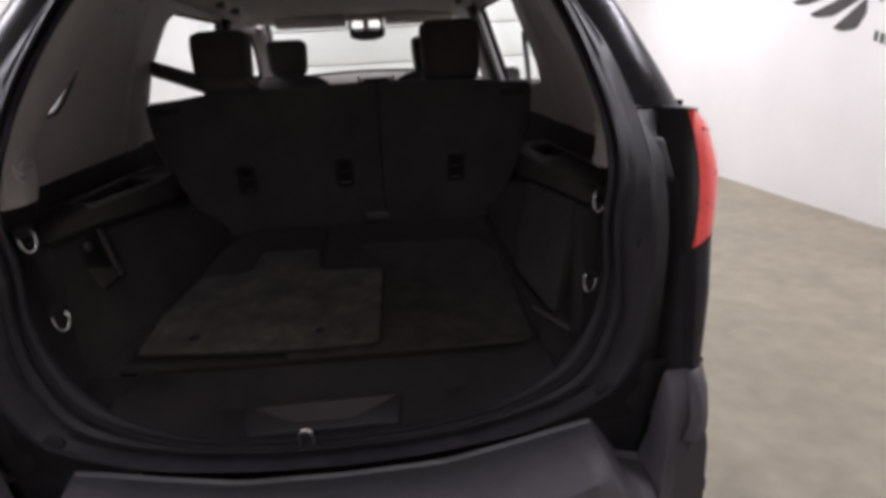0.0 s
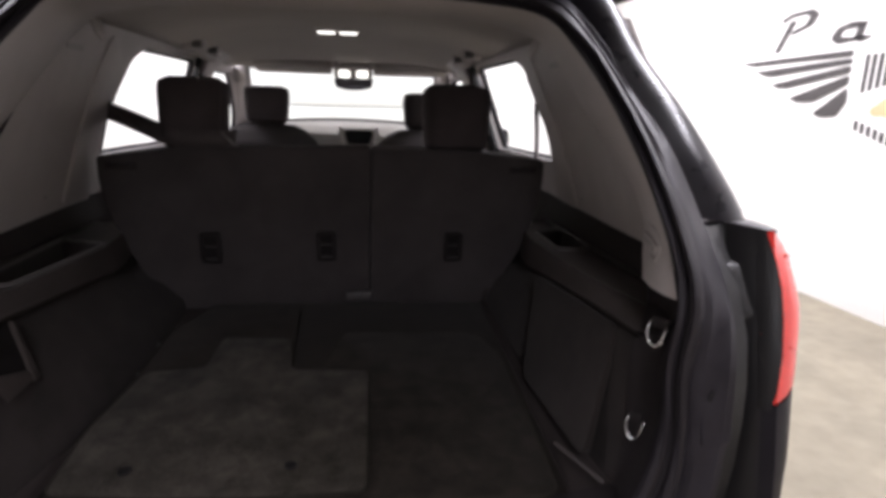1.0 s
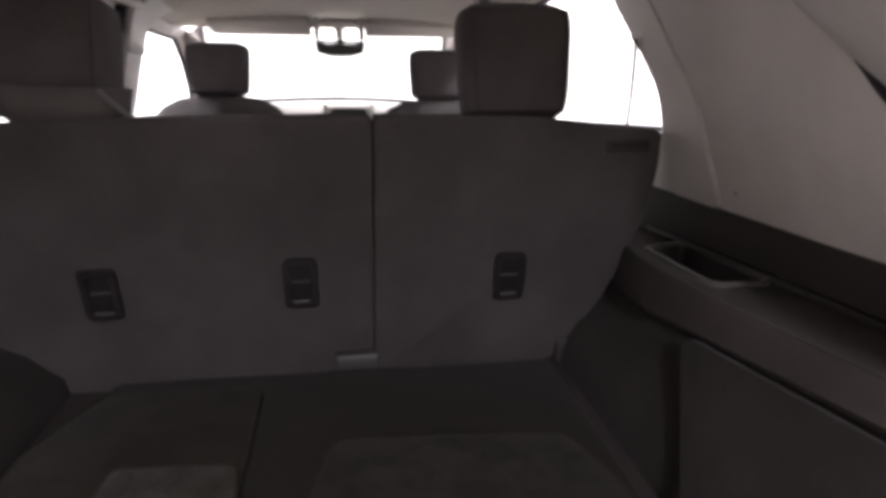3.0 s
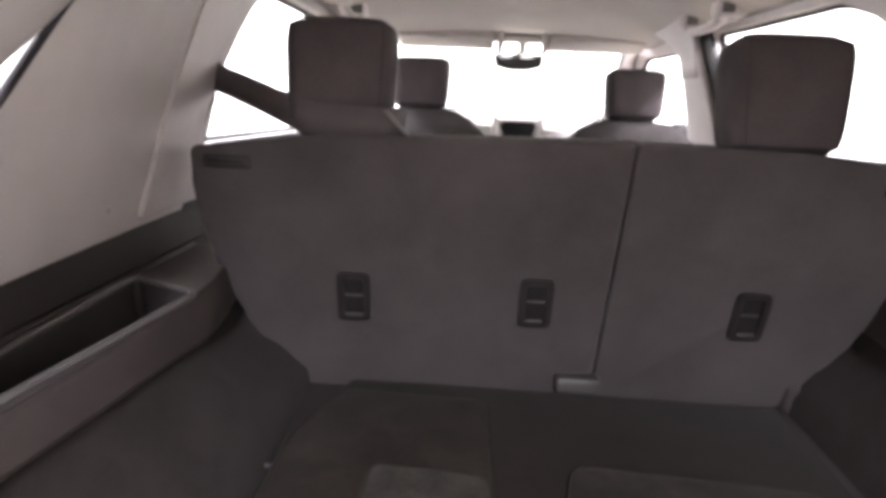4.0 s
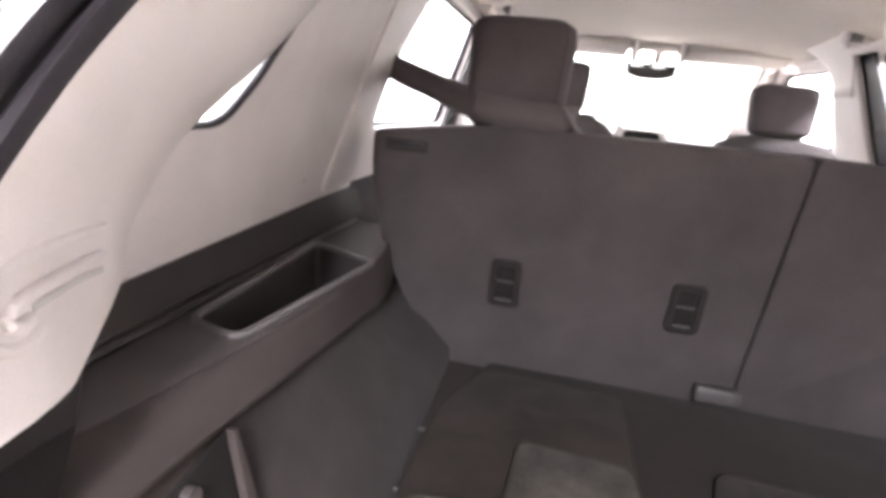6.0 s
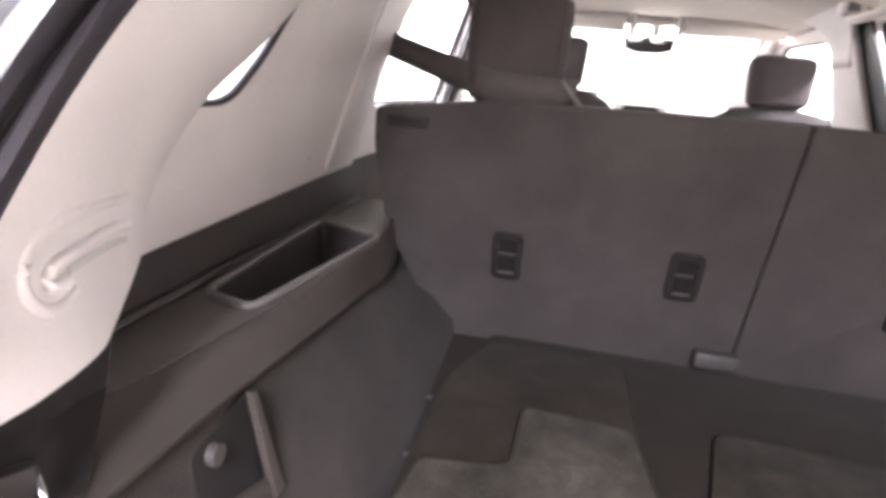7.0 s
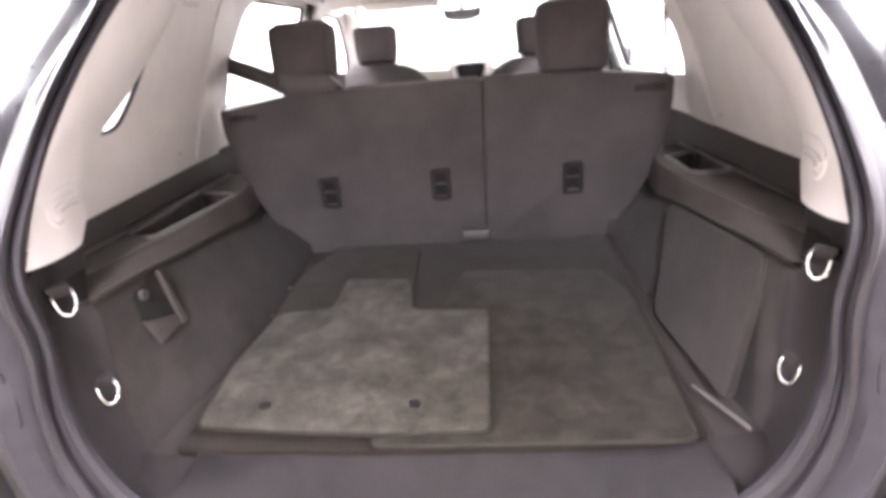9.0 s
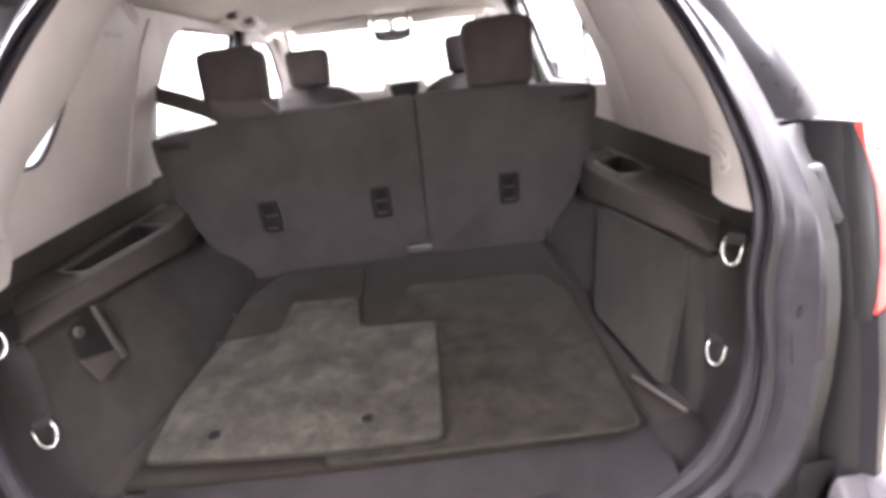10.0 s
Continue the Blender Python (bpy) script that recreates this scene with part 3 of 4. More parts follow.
def door_patch(corners, u, v, w):
    """A place on the patch between four corners (foot rear, foot front, head front, head rear), w metres proud of it."""
    a, b, c, d = (Vector(q) for q in corners)
    return (a.lerp(b, u)).lerp(d.lerp(c, u), v) + (b - a).cross(d - a).normalized() * w


for s in (1, -1):
    side = "cargo_side_panel"
    ys = [.262, .31, .36, .42, .48, .56, .64, .72, .80, .9, .96, 1.02, 1.08, 1.15, 1.22]
    dz = .016 if s > 0 else 0.0
    rows = [[(s * x, y, z) for x, z in lower_profile(y, s)] for y in ys]
    panel = part(side, loft(rows), M_TRIMCARPET, suv, "charcoal cargo side panel with metal tie-down hooks")
    part("shelf_roll", loft([[(s * x, y, z) for x, z in roll_profile(y)] for y in [.248] + ys]), M_ROLL, panel, "rounded brown grey plastic edge of the shelf")
    # shelf with its bin opening
    hole = round_poly([(.604, .552), (.677, .580), (.692, .975), (.562, .915)] if s < 0 else [(.598, .815), (.692, .812), (.706, 1.075), (.606, 1.045)], .022)
    b0, b1 = min(v for u, v in hole), max(v for u, v in hole)
    shelf_z = lambda u, v, w: (s * u, v, SHELF_Z + .001 - w)
    edge = [(shelf_edge(y), y) for y in (1.22, 1.08, 1.0, .92, .75, .57, .45, .37, .30)]
    part("shelf", plate(edge + [(.70, .30), (.712, 1.22)], shelf_z, .006, holes=[hole]), M_LIT_SHELF, panel, "charcoal plastic shelf")
    lip = [shelf_z(u, v, -.002) for u, v in hole]
    part("bin_lip", tube(lip, .0052, 8, closed=True), M_BINLIP, panel, "satin edge round the storage bin")
    floor_in = [(u * .98 + .01, v) for u, v in hole]
    part("bin_well", loft([[shelf_z(u, v, .0) for u, v in hole], [(s * u, v, .96) for u, v in floor_in], [(s * .65, (b0 + b1) / 2 + (v - (b0 + b1) / 2) * .02, .958) for u, v in floor_in]], closed=True), M_LIT_SHELF, panel, "open storage bin")
    part("riser", loft([[(s * .700, y, SHELF_Z - .002), (s * .705, y, SHELF_Z + .008), (s * .700, y, SHELF_Z + .014), (s * .7185, y, 1.104 + dz + (y - .36) * .033)] for y in (.34, .6, .9, 1.25)]), M_TRIM, panel)
    part("shelf_seam", tube([(s * .697, y, SHELF_Z + .006) for y in (.36, .6, .9, 1.2)], .004, 6), M_LIT_SHELF, panel)
    # dark rear corner between seal and panel
    rimline = [p for p in smooth_line(RIM, 160) if .672 < p.z < 1.136][::2]
    prof = lower_profile(.27, s)
    ends = []
    for p in rimline:
        z = max(p.z, .735)
        x = float(np.interp(z, [q[1] for q in prof[:4]] + [1.045, 1.056, 1.14], [q[0] for q in prof[:4]] + [.556, .612, .604]))
        y = float(np.interp(z, [.735, 1.0, 1.045, 1.056, 1.14], [.272, .270, .256, .342, .352]))
        ends.append(Vector((min(x, p.x + .10), y if p.z > .735 else .25 + .02 * (p.z - .672) / .063, z)))
    rows = []
    for f in (0, .12, .3, .5, .7, .88, 1):
        rows.append([Vector((s * (p.x + (e.x - p.x) * f + .024 * math.sin(math.pi * f) ** .8), p.y + (e.y - p.y) * f, p.z + (e.z - p.z) * f)) for p, e in zip(rimline, ends)])
    part("corner_trim", loft(rows), M_CORNER, panel, "charcoal plastic corner trim")
    # tie-down hooks
    for hx, hy, hz in ((.569, .219, 1.056 if s < 0 else 1.051), (.559, .238, .882 if s < 0 else .867)):
        wide, out = Vector((s * .52, -.854, 0)), Vector((s * -.854, -.52, 0))
        at = Vector((s * hx, hy, hz))
        hook = smooth_line([at + wide * a + out * b + Vector((0, 0, c)) for a, b, c in ((-.0145, -.016, .024), (-.0152, .004, .018), (-.0148, .010, .004), (-.0098, .012, -.010), (0, .013, -.0155), (.0098, .012, -.010), (.0148, .010, .004), (.0152, .004, .018), (.0145, -.016, .024))], 30)
        part("tie_down_hook", tube(hook, .0028, 10), M_CHROME, panel, "bright chrome tie-down hook")
        part("hook_base", box(.034, .012, .022, .005, 2), M_CORNER, panel, place=Matrix.Translation(at + out * -.006 + Vector((0, 0, .022))) @ pose(0, 0, 0, 0, 0, -58.7 * s))
    if s > 0:
        corners = [(.503, .305, .770), (.480, .640, .776), (.547, .790, .992), (.557, .332, 1.026)]
        quad = round_poly([(0, 0), (1, 0), (1, 1), (0, 1)], .07)
        part("access_door", plate(quad, lambda u, v, w: door_patch(corners, u, v, w - .012), .016, bevel=.005), M_TRIMCARPET, panel, "flat charcoal access door")
        part("door_latch", plate(round_poly([(.03, .955), (.09, .955), (.09, .985), (.03, .985)], .01), lambda u, v, w: door_patch(corners, u, v, w + .003), .004, bevel=.001), M_LIT_SHELF, panel, "small plastic latch")
        part("door_strap", plate(round_poly([(0, 0), (1, 0), (1, 1), (0, 1)], .05), lambda u, v, w: (.506 - .052 * u + .0035 * v, .238 + .122 * u + .001 * v, .757 + .008 * u + .004 * v + w), .003, bevel=.001), M_ROLL, panel, "satin strip along the foot of the door")
    else:
        on_face = lambda u, v, w: (-(.549 - (1.005 - v) * .13 - w), u, v)
        # pocket drawn by colour: black for its shade, lighter ledge for its lit face
        part("pocket_shade", plate(round_poly([(.350, 1.012), (.446, 1.024), (.450, .925), (.352, .950)], .008), on_face, .004, bevel=.001), M_RECESS_SHADE, panel, "black plate painted as the pull pocket's shade")
        part("pocket_ledge", plate([(.347, .958), (.448, .926), (.452, .908), (.366, .905)], lambda u, v, w: on_face(u, v, .004 + w + (.958 - v) * .10), .006, bevel=.002), M_ROLL, panel, "lighter sloping plate for the lit lower face of the pocket")
        part("pocket_edge", plate([(.440, 1.024), (.449, 1.022), (.466, .905), (.446, .905)], lambda u, v, w: on_face(u, v, .003 + w + (1.024 - v) * .06), .008, bevel=.002), M_ROLL, panel, "raised edge of the pocket")
        part("latch_knob", tube([on_face(.377, 1.000, .003), on_face(.377, 1.000, .012)], .010, 14), M_LIT_SHELF, panel, "small round latch")

    # light pillar trim
    outer = smooth_line([(s * .557, .157, 1.135), (s * .564, .229, 1.23), (s * .544, .296, 1.33), (s * .521, .401, 1.44), (s * .483, .491, 1.535), (s * .426, .512, 1.59), (s * .3024, .5198, 1.608), (s * .15, .52, 1.614), (0, .522, 1.616)], 48)
    inner_e = smooth_line([(s * .580, .314, 1.126), (s * .628, .415, 1.158), (s * .648, .455, 1.20), (s * .645, .522, 1.268), (s * .632, .595, 1.32), (s * .618, .660, 1.37), (s * .598, .755, 1.45), (s * .570, .83, 1.53), (s * .49, .80, 1.585), (s * .36, .71, 1.60), (s * .18, .65, 1.60), (0, .64, 1.60)], 48)
    rows = []
    for f in (0, .03, .08, .16, .3, .5, .7, .85, .94, 1):
        bulge = .010 * math.sin(math.pi * f) ** .7
        rows.append([a.lerp(b, f) + Vector((-s * bulge * (1 if abs(a.x) > .44 else .3), 0, -bulge * (0.2 if abs(a.x) > .44 else .9))) for a, b in zip(outer, inner_e)])
    rows.append([p + Vector((s * .012, .006, 0)) for p in rows[-1]])
    rows.append([p + Vector((s * .10, .02, .01)) for p in rows[-2]])
    pil = part("pillar_trim", loft(rows), M_LIGHT, suv, "light beige grey plastic pillar trim")
    # moulded bag hook in a shallow recess, laid on the pillar's own surface
    skin = BVHTree.FromPolygons([v.co for v in pil.data.vertices], [list(p.vertices) for p in pil.data.polygons])
    def on_pillar(y, z, w):
        hit = skin.ray_cast(Vector((s * .40, y, z)), Vector((s, 0, 0)))[0]
        return (hit if hit else Vector((s * (.549 + (y - .21) * .262), y, z))) - Vector((s * w, 0, 0))
    ridge = smooth_line([(y, z, 0) for y, z in ((.372, 1.216), (.340, 1.220), (.303, 1.222), (.268, 1.220), (.248, 1.208), (.244, 1.190), (.256, 1.174), (.274, 1.169), (.290, 1.173))], 32)
    part("hook_ridge", tube([on_pillar(p.x, p.y, -.0022) for p in ridge], .0050, 10), M_LIGHT, pil, "moulded rim of the hook recess")
    shank = smooth_line([(y, z, 0) for y, z in ((.372, 1.194), (.340, 1.199), (.305, 1.200), (.272, 1.198), (.262, 1.191), (.266, 1.184), (.280, 1.184))], 24)
    part("bag_hook", tube([on_pillar(p.x, p.y, .0005) for p in shank], .0052, 12, flat=.8), M_LIGHT, pil, "moulded bag hook")
    # strip in a darker plastic paints the hook's shade on the pillar
    part("hook_shade", tube([on_pillar(p.x, p.y - .0115, -.0040) for p in shank[:16]], .0050, 8), M_DASH, pil, "darker strip painted as the shade under the hook")

    # quarter trim with its window
    side_x = lambda z: .70 - .25 * (z - 1.2)
    to_side = lambda u, v, w: (s * (side_x(v) + w), u, v)
    back = .012 if s < 0 else .060
    qwin = round_poly([(.47, 1.272), (.664 - back, 1.275), (.722 - back, 1.33), (.805 - back, 1.44), (.88 - back, 1.525), (.70, 1.53), (.58, 1.44)], [.0, .03, .02, .03, .03, .03, .03])
    dwin = round_poly([(1.238, 1.255), (1.240, 1.345), (1.298, 1.45), (1.37, 1.54), (1.48, 1.585), (2.11, 1.592), (2.03, 1.25)] if s < 0 else [(1.125, 1.262), (1.140, 1.345), (1.205, 1.45), (1.295, 1.548), (1.42, 1.592), (2.05, 1.598), (1.88, 1.255)], [.01, .03, .03, .03, .04, .03, .02])
    fwin = round_poly([(2.28, 1.255), (2.32, 1.50), (2.38, 1.575), (2.80, 1.578), (2.98, 1.50), (3.19, 1.38), (3.27, 1.30), (3.27, 1.255)], [.02, .04, .03, .03, .02, .02, .02, .02])
    outline = [(.36, 1.101 + dz), (1.25, 1.130 + dz), (3.45, 1.152), (3.40, 1.27), (3.0, 1.56), (2.85, 1.62), (1.2, 1.63), (.55, 1.60), (.40, 1.35)]
    qt = part("quarter_trim", plate(outline, to_side, .02, holes=[qwin, dwin, fwin]), M_LIGHT, suv, "light beige grey side trim round the windows")
    gl = part("quarter_glass", plate(qwin, lambda u, v, w: to_side(u, v, .010 + w), .004), M_GLASS, suv, "clear quarter window glass")
    part("glass_border", tube([to_side(u, v, .004) for u, v in qwin], .0055, 8, closed=True), M_RUBBER, gl, "thin black window border")
    for loop, nm in ((dwin, "rear_door_glass"), (fwin, "front_door_glass")):
        gl = part(nm, plate(loop, lambda u, v, w: to_side(u, v, .06 + w), .004), M_GLASS, suv, "clear side door glass")
        part("glass_border", tube([to_side(u, v, .03) for u, v in loop], .011, 8, closed=True), M_RUBBER, gl, "black window border")
    if s < 0:
        part("window_divider", tube([to_side(1.315, 1.245, .04), to_side(1.345, 1.54, .04)], .011, 8), M_BLACK, suv, "black upright divider of the door window")
    part("trim_screw", tube([to_side(.94, 1.172, -.003), to_side(.94, 1.172, .004)], .0045, 12), M_DASH, suv)
    cs = 0 if s < 0 else -.05
    cover = round_poly([(1.03 + cs, 1.135), (1.20 + cs, 1.142), (1.19 + cs, 1.34), (1.225 + cs * .6, 1.43), (1.295 + cs * .4, 1.525), (1.20, 1.60), (1.13, 1.50), (1.07 + cs, 1.33)], .03)
    part("pillar_cover", plate(cover, lambda u, v, w: to_side(u, v, -w), .006, bevel=.004), M_LIGHT, qt, "light grey moulded belt cover")
    # thin darker plate stands for a small shadow near the clip
    part("slot_shade", plate(round_poly([(.945, 1.532), (1.03, 1.532), (1.03, 1.546), (.945, 1.546)], .006), lambda u, v, w: to_side(u, v, -w), .002), M_DASH, qt, "narrow darker plate painted as a shadow on the trim")
    # door panels below the windows and outer side
    part("door_panel", plate([(1.2, .35), (3.4, .35), (3.4, 1.25), (1.2, 1.25)], lambda u, v, w: (s * (.715 + w), u, v), .05), M_TRIM, suv, "charcoal inner door panel")
    part("body_side", plate([(.40, .32), (4.35, .32), (4.40, .95), (3.5, 1.17), (.40, 1.235)], lambda u, v, w: (s * (.80 + w), u, v), .02), M_PAINT, suv, "dark painted body side")
    part("belt_ledge", plate([(.505, .70), (3.45, .72), (3.45, .82), (.505, .81)], lambda u, v, w: (s * v, u, 1.225 + w), .015), M_BLACK, suv)
    # exterior door mirror
    mz = 1.15 if s < 0 else 1.235
    mir = part("door_mirror", box(.19, .10, .15, .04, 3, at=(s * .93, 3.02, mz)), M_PAINT, suv, "dark painted door mirror")
    part("mirror_glass", box(.15, .004, .11, .001, 1, at=(s * .93, 2.966, mz)), M_DIM_MIRROR, mir)
    part("mirror_foot", box(.12, .05, .05, .015, 2, at=(s * .82, 3.05, mz - .035)), M_BLACK, mir)
    # grab handle, its end mounts, and the flared head of the centre pillar
    gh = smooth_line([(s * .530, 1.775, 1.640), (s * .520, 1.785, 1.606), (s * .512, 1.83, 1.592), (s * .508, 1.90, 1.588), (s * .510, 1.97, 1.590), (s * .522, 2.015, 1.602), (s * .535, 2.025, 1.640)], 26)
    handle = part("grab_handle", tube(gh, .016, 10, flat=.75), M_LIGHT, suv, "light grey grab handle")
    for my in (1.775, 2.025):
        mount = part("handle_mount", box(.080, .062, .052, .016, 3, at=(s * .530, my, 1.628)), M_LIGHT, handle, "light grey moulded mount")
        # solid darker blocks paint the shade of the mount's hollows
        part("hollow_shade", box(.034, .006, .026, .002, 2, at=(s * .516, my - .030, 1.628)), M_BINLIP, mount, "darker block painted as a hollow's shade")
        part("hollow_shade", box(.030, .034, .006, .002, 2, at=(s * .545, my, 1.6035)), M_BINLIP, mount, "darker block painted as a hollow's shade")
    part("pillar_head", loft([[(s * x, 2.19 + k * w, z) for k in (-1, -.8, -.4, 0, .4, .8, 1)] for x, w, z in ((.596, .070, 1.47), (.590, .073, 1.51), (.581, .080, 1.545), (.565, .100, 1.578), (.538, .140, 1.607), (.505, .20, 1.640), (.475, .24, 1.672))]), M_LIGHT, suv, "light grey flared head of the centre pillar", thick=.012)
    clip = smooth_line([(s * .545, .925, 1.60), (s * .535, .925, 1.572), (s * .53, .935, 1.558), (s * .535, .95, 1.562), (s * .545, .955, 1.60)], 14)
    part("trim_clip", tube(clip, .008, 8), M_LIGHT, suv, "light grey looped clip")
    # folded sun visor
    visor = part("sun_visor", box(.39, .14, .028, .012, 3), M_LINER, suv, "folded light grey sun visor", place=pose(s * .305 + .05, 2.615, 1.611, -14, 0, 0))
    part("visor_rod", tube([(s * .175, .055, 0), (s * .21, .06, .002), (s * .22, .05, .036)], .006, 8), M_LIGHT, visor)
    part("rod_mount", box(.05, .035, .02, .007, 2, at=(s * .22, .05, .022)), M_LIGHT, visor)
    # B pillar
    edge = lambda z: 2.115 if s < 0 else 2.115 - (1.60 - z) * .30
    part("b_pillar", loft([[(s * (side_x(z) - .03), y, z) for y in (edge(z), edge(z) + .015, 2.19, 2.25, 2.265)] for z in (1.15, 1.3, 1.45, 1.60)]), M_LIGHT, suv, "light grey centre pillar", thick=.02)
    part("door_frame", plate([(1.985 if s < 0 else 1.875, 1.24), (2.10, 1.24), (2.15, 1.60), (2.062 if s < 0 else 2.04, 1.60)], lambda u, v, w: (s * (side_x(v) - .012 + w), u, v), .012, bevel=.003), M_BLACK, suv, "black door frame at the centre pillar")
    # wheels
    for wy in (.95, 3.78):
        wheel = part("wheel", tube([(s * .60, wy, .33), (s * .80, wy, .33)], .22, 32), M_SILVER, suv, "silver alloy wheel")
        part("tyre", tube([(s * .70, wy + .285 * math.cos(a), .33 + .285 * math.sin(a)) for a in np.linspace(0, 2 * math.pi, 40)[:-1]], .045, 12, closed=True), M_RUBBER, wheel, "black rubber tyre")

# headliner
ys = [.64, .80, 1.0, 1.3, 1.74, 2.1, 2.4, 2.55, 2.66]
zc = [1.600, 1.632, 1.655, 1.68, 1.698, 1.692, 1.665, 1.64, 1.612]
rows = []
for y, zm in zip(ys, zc):
    edge = min(zm - .005, 1.612)
    rows.append([(x, y, edge + (zm - edge) * max(0, 1 - (abs(x) / .60) ** 2.6)) for x in np.linspace(-.605, .605, 25)])
part("headliner", loft(rows), M_LINER, suv, "light grey fabric headliner", thick=.012)
dome = part("dome_lamp", box(.17, .075, .016, .006, 2, at=(0, 1.742, 1.697)), M_LIGHT, suv, "light grey roof lamp with two lit lenses")
for dx in (-.042, .042):
    part("lens", box(.066, .030, .008, .0035, 3, at=(dx, 1.742, 1.687)), M_DOME, dome, "glowing lens")
console = part("overhead_console", box(.15, .13, .036, .012, 3, at=(.054, 2.62, 1.612)), M_LIGHT, suv, "light grey overhead console with lit map lamps")
for k in (-1, 1):
    part("console_cheek", plate(round_poly([(2.545, 1.660), (2.548, 1.575), (2.565, 1.558), (2.63, 1.566), (2.69, 1.60), (2.69, 1.64)], .012), lambda u, v, w: (.054 + k * .088 + w - .009, u, v), .018, bevel=.005), M_LIGHT, console, "moulded side of the lamp housing")
    part("map_lamp", box(.058, .026, .036, .012, 3, at=(.054 + k * .047, 2.562, 1.583)), M_DOME, console, "glowing map lamp")
part("lamp_bridge", box(.030, .03, .040, .008, 2, at=(.054, 2.570, 1.580)), M_LIGHT, console)
roof_rows = [[(x, y, zm + .05 - .09 * (abs(x) / .64) ** 3) for x in np.linspace(-.66, .66, 25)] for y, zm in zip([.60, .8, 1.0, 1.3, 1.74, 2.1, 2.4, 2.6, 2.74], [1.70, 1.705, 1.715, 1.73, 1.735, 1.73, 1.71, 1.69, 1.65])]
part("roof", loft(roof_rows), M_PAINT, suv, "dark painted roof panel", thick=.01)

# windscreen, cowl, dashboard
ws = plate(round_poly([(-.60, 0), (.60, 0), (.52, 1), (-.52, 1)], .03), lambda u, v, w: (u, 3.36 - .66 * v + w, 1.295 + .31 * v), .005)
screen_glass = part("windscreen", ws, M_GLASS, suv, "clear raked windscreen")
part("lower_band", tube([(x, 3.345, 1.334 - .09 * x * x) for x in np.linspace(-.60, .60, 15)], .009, 8), M_BLACK, screen_glass, "black band along the foot of the windscreen")
for s in (1, -1):
    part("windscreen_pillar", loft([[(s * .575, 3.38, 1.25), (s * .60, 3.36, 1.26), (s * .655, 3.32, 1.255), (s * .69, 3.28, 1.24)], [(s * .545, 3.05, 1.43), (s * .565, 3.06, 1.435), (s * .61, 3.11, 1.43), (s * .645, 3.13, 1.42)], [(s * .505, 2.72, 1.60), (s * .525, 2.73, 1.605), (s * .57, 2.80, 1.605), (s * .605, 2.85, 1.60)]]), M_LIGHT, suv, "light grey windscreen pillar", thick=.02)
dash_rows = []
for x in np.linspace(-.66, .66, 31):
    k = abs(x) / .66
    hump = .03 * math.exp(-((x + .36) / .17) ** 2)
    dash_rows.append([(x, 3.36, 1.325 - .035 * k * k), (x, 3.1, 1.308 - .025 * k + hump * .4), (x, 2.95, 1.292 - .03 * k + hump), (x, 2.85, 1.262 - .03 * k + hump), (x, 2.82, 1.17), (x, 2.86, .9)])
dash = part("dashboard", loft(dash_rows), M_DASH, suv, "two-tone dashboard with silver centre stack")
stack = part("centre_console", plate(round_poly([(-.02, 1.02), (.17, 1.02), (.205, 1.296), (-.045, 1.296)], .04), lambda u, v, w: (u, 2.82 + (v - 1.02) * .12 - w, v), .03, bevel=.01), M_DASH, dash, "pale centre console face")
part("screen", plate(round_poly([(.018, 1.206), (.142, 1.206), (.162, 1.272), (.146, 1.286), (.014, 1.286), (-.002, 1.272)], .016), lambda u, v, w: (u, 2.785 + (v - 1.02) * .12 - w, v), .01, bevel=.003), M_SCREEN, stack, "dark display screen")
for k in (-1, 1):
    part("trim_strip", plate([(.080 + k * .060, 1.10), (.080 + k * .074, 1.10), (.080 + k * .117, 1.306), (.080 + k * .096, 1.306)], lambda u, v, w: (u, 2.788 + (v - 1.02) * .12 - w, v), .012, bevel=.003), M_SILVER, stack, "slanted silver trim strip")
wheel_c = Vector((-.34, 2.62, 1.115))
wheel_pts = [wheel_c + Vector((.185 * math.cos(a), .185 * math.sin(a) * .45, .185 * math.sin(a) * .89)) for a in np.linspace(0, 2 * math.pi, 33)[:-1]]
sw = part("steering_wheel", tube(wheel_pts, .016, 10, closed=True), M_BLACK, suv, "black steering wheel")
part("hub", box(.16, .06, .12, .03, 3, at=wheel_c), M_BLACK, sw)
for a in (0, math.pi):
    part("spoke", tube([wheel_c, wheel_c + Vector((.18 * math.cos(a), 0, 0))], .016, 8), M_BLACK, sw)
part("column", tube([wheel_c, wheel_c + Vector((0, .26, -.06))], .04, 10), M_BLACK, sw)
mirror = part("rearview_mirror", plate(round_poly([(-.106, .032), (.106, .032), (.098, -.016), (.040, -.032), (-.040, -.032), (-.098, -.016)], .012), lambda u, v, w: (.055 + u, 2.735 - w, 1.537 + v), .035, bevel=.006), M_BLACK, suv, "black interior rear-view mirror")
part("mirror_glass", plate(round_poly([(-.096, .025), (.096, .025), (.088, -.012), (.036, -.026), (-.036, -.026), (-.088, -.012)], .01), lambda u, v, w: (.055 + u, 2.6995 - w, 1.537 + v), .002), M_DIM_MIRROR, mirror)
part("mirror_stem", tube([(.055, 2.725, 1.545), (.055, 2.78, 1.583)], .012, 8), M_BLACK, mirror)
part("bonnet", loft([[(x, y, z - .04 * (abs(x) / .8) ** 2) for x in np.linspace(-.78, .78, 13)] for y, z in ((3.34, 1.20), (3.7, 1.13), (4.1, 1.06), (4.45, .96), (4.5, .80), (4.5, .32))]), M_PAINT, suv, "dark painted bonnet")
part("floor_pan", box(1.5, 3.3, .03, at=(0, 2.85, .34)), M_BLACK, suv)
part("under_floor", box(1.56, 1.2, .03, at=(0, .70, .42)), M_BLACK, suv)

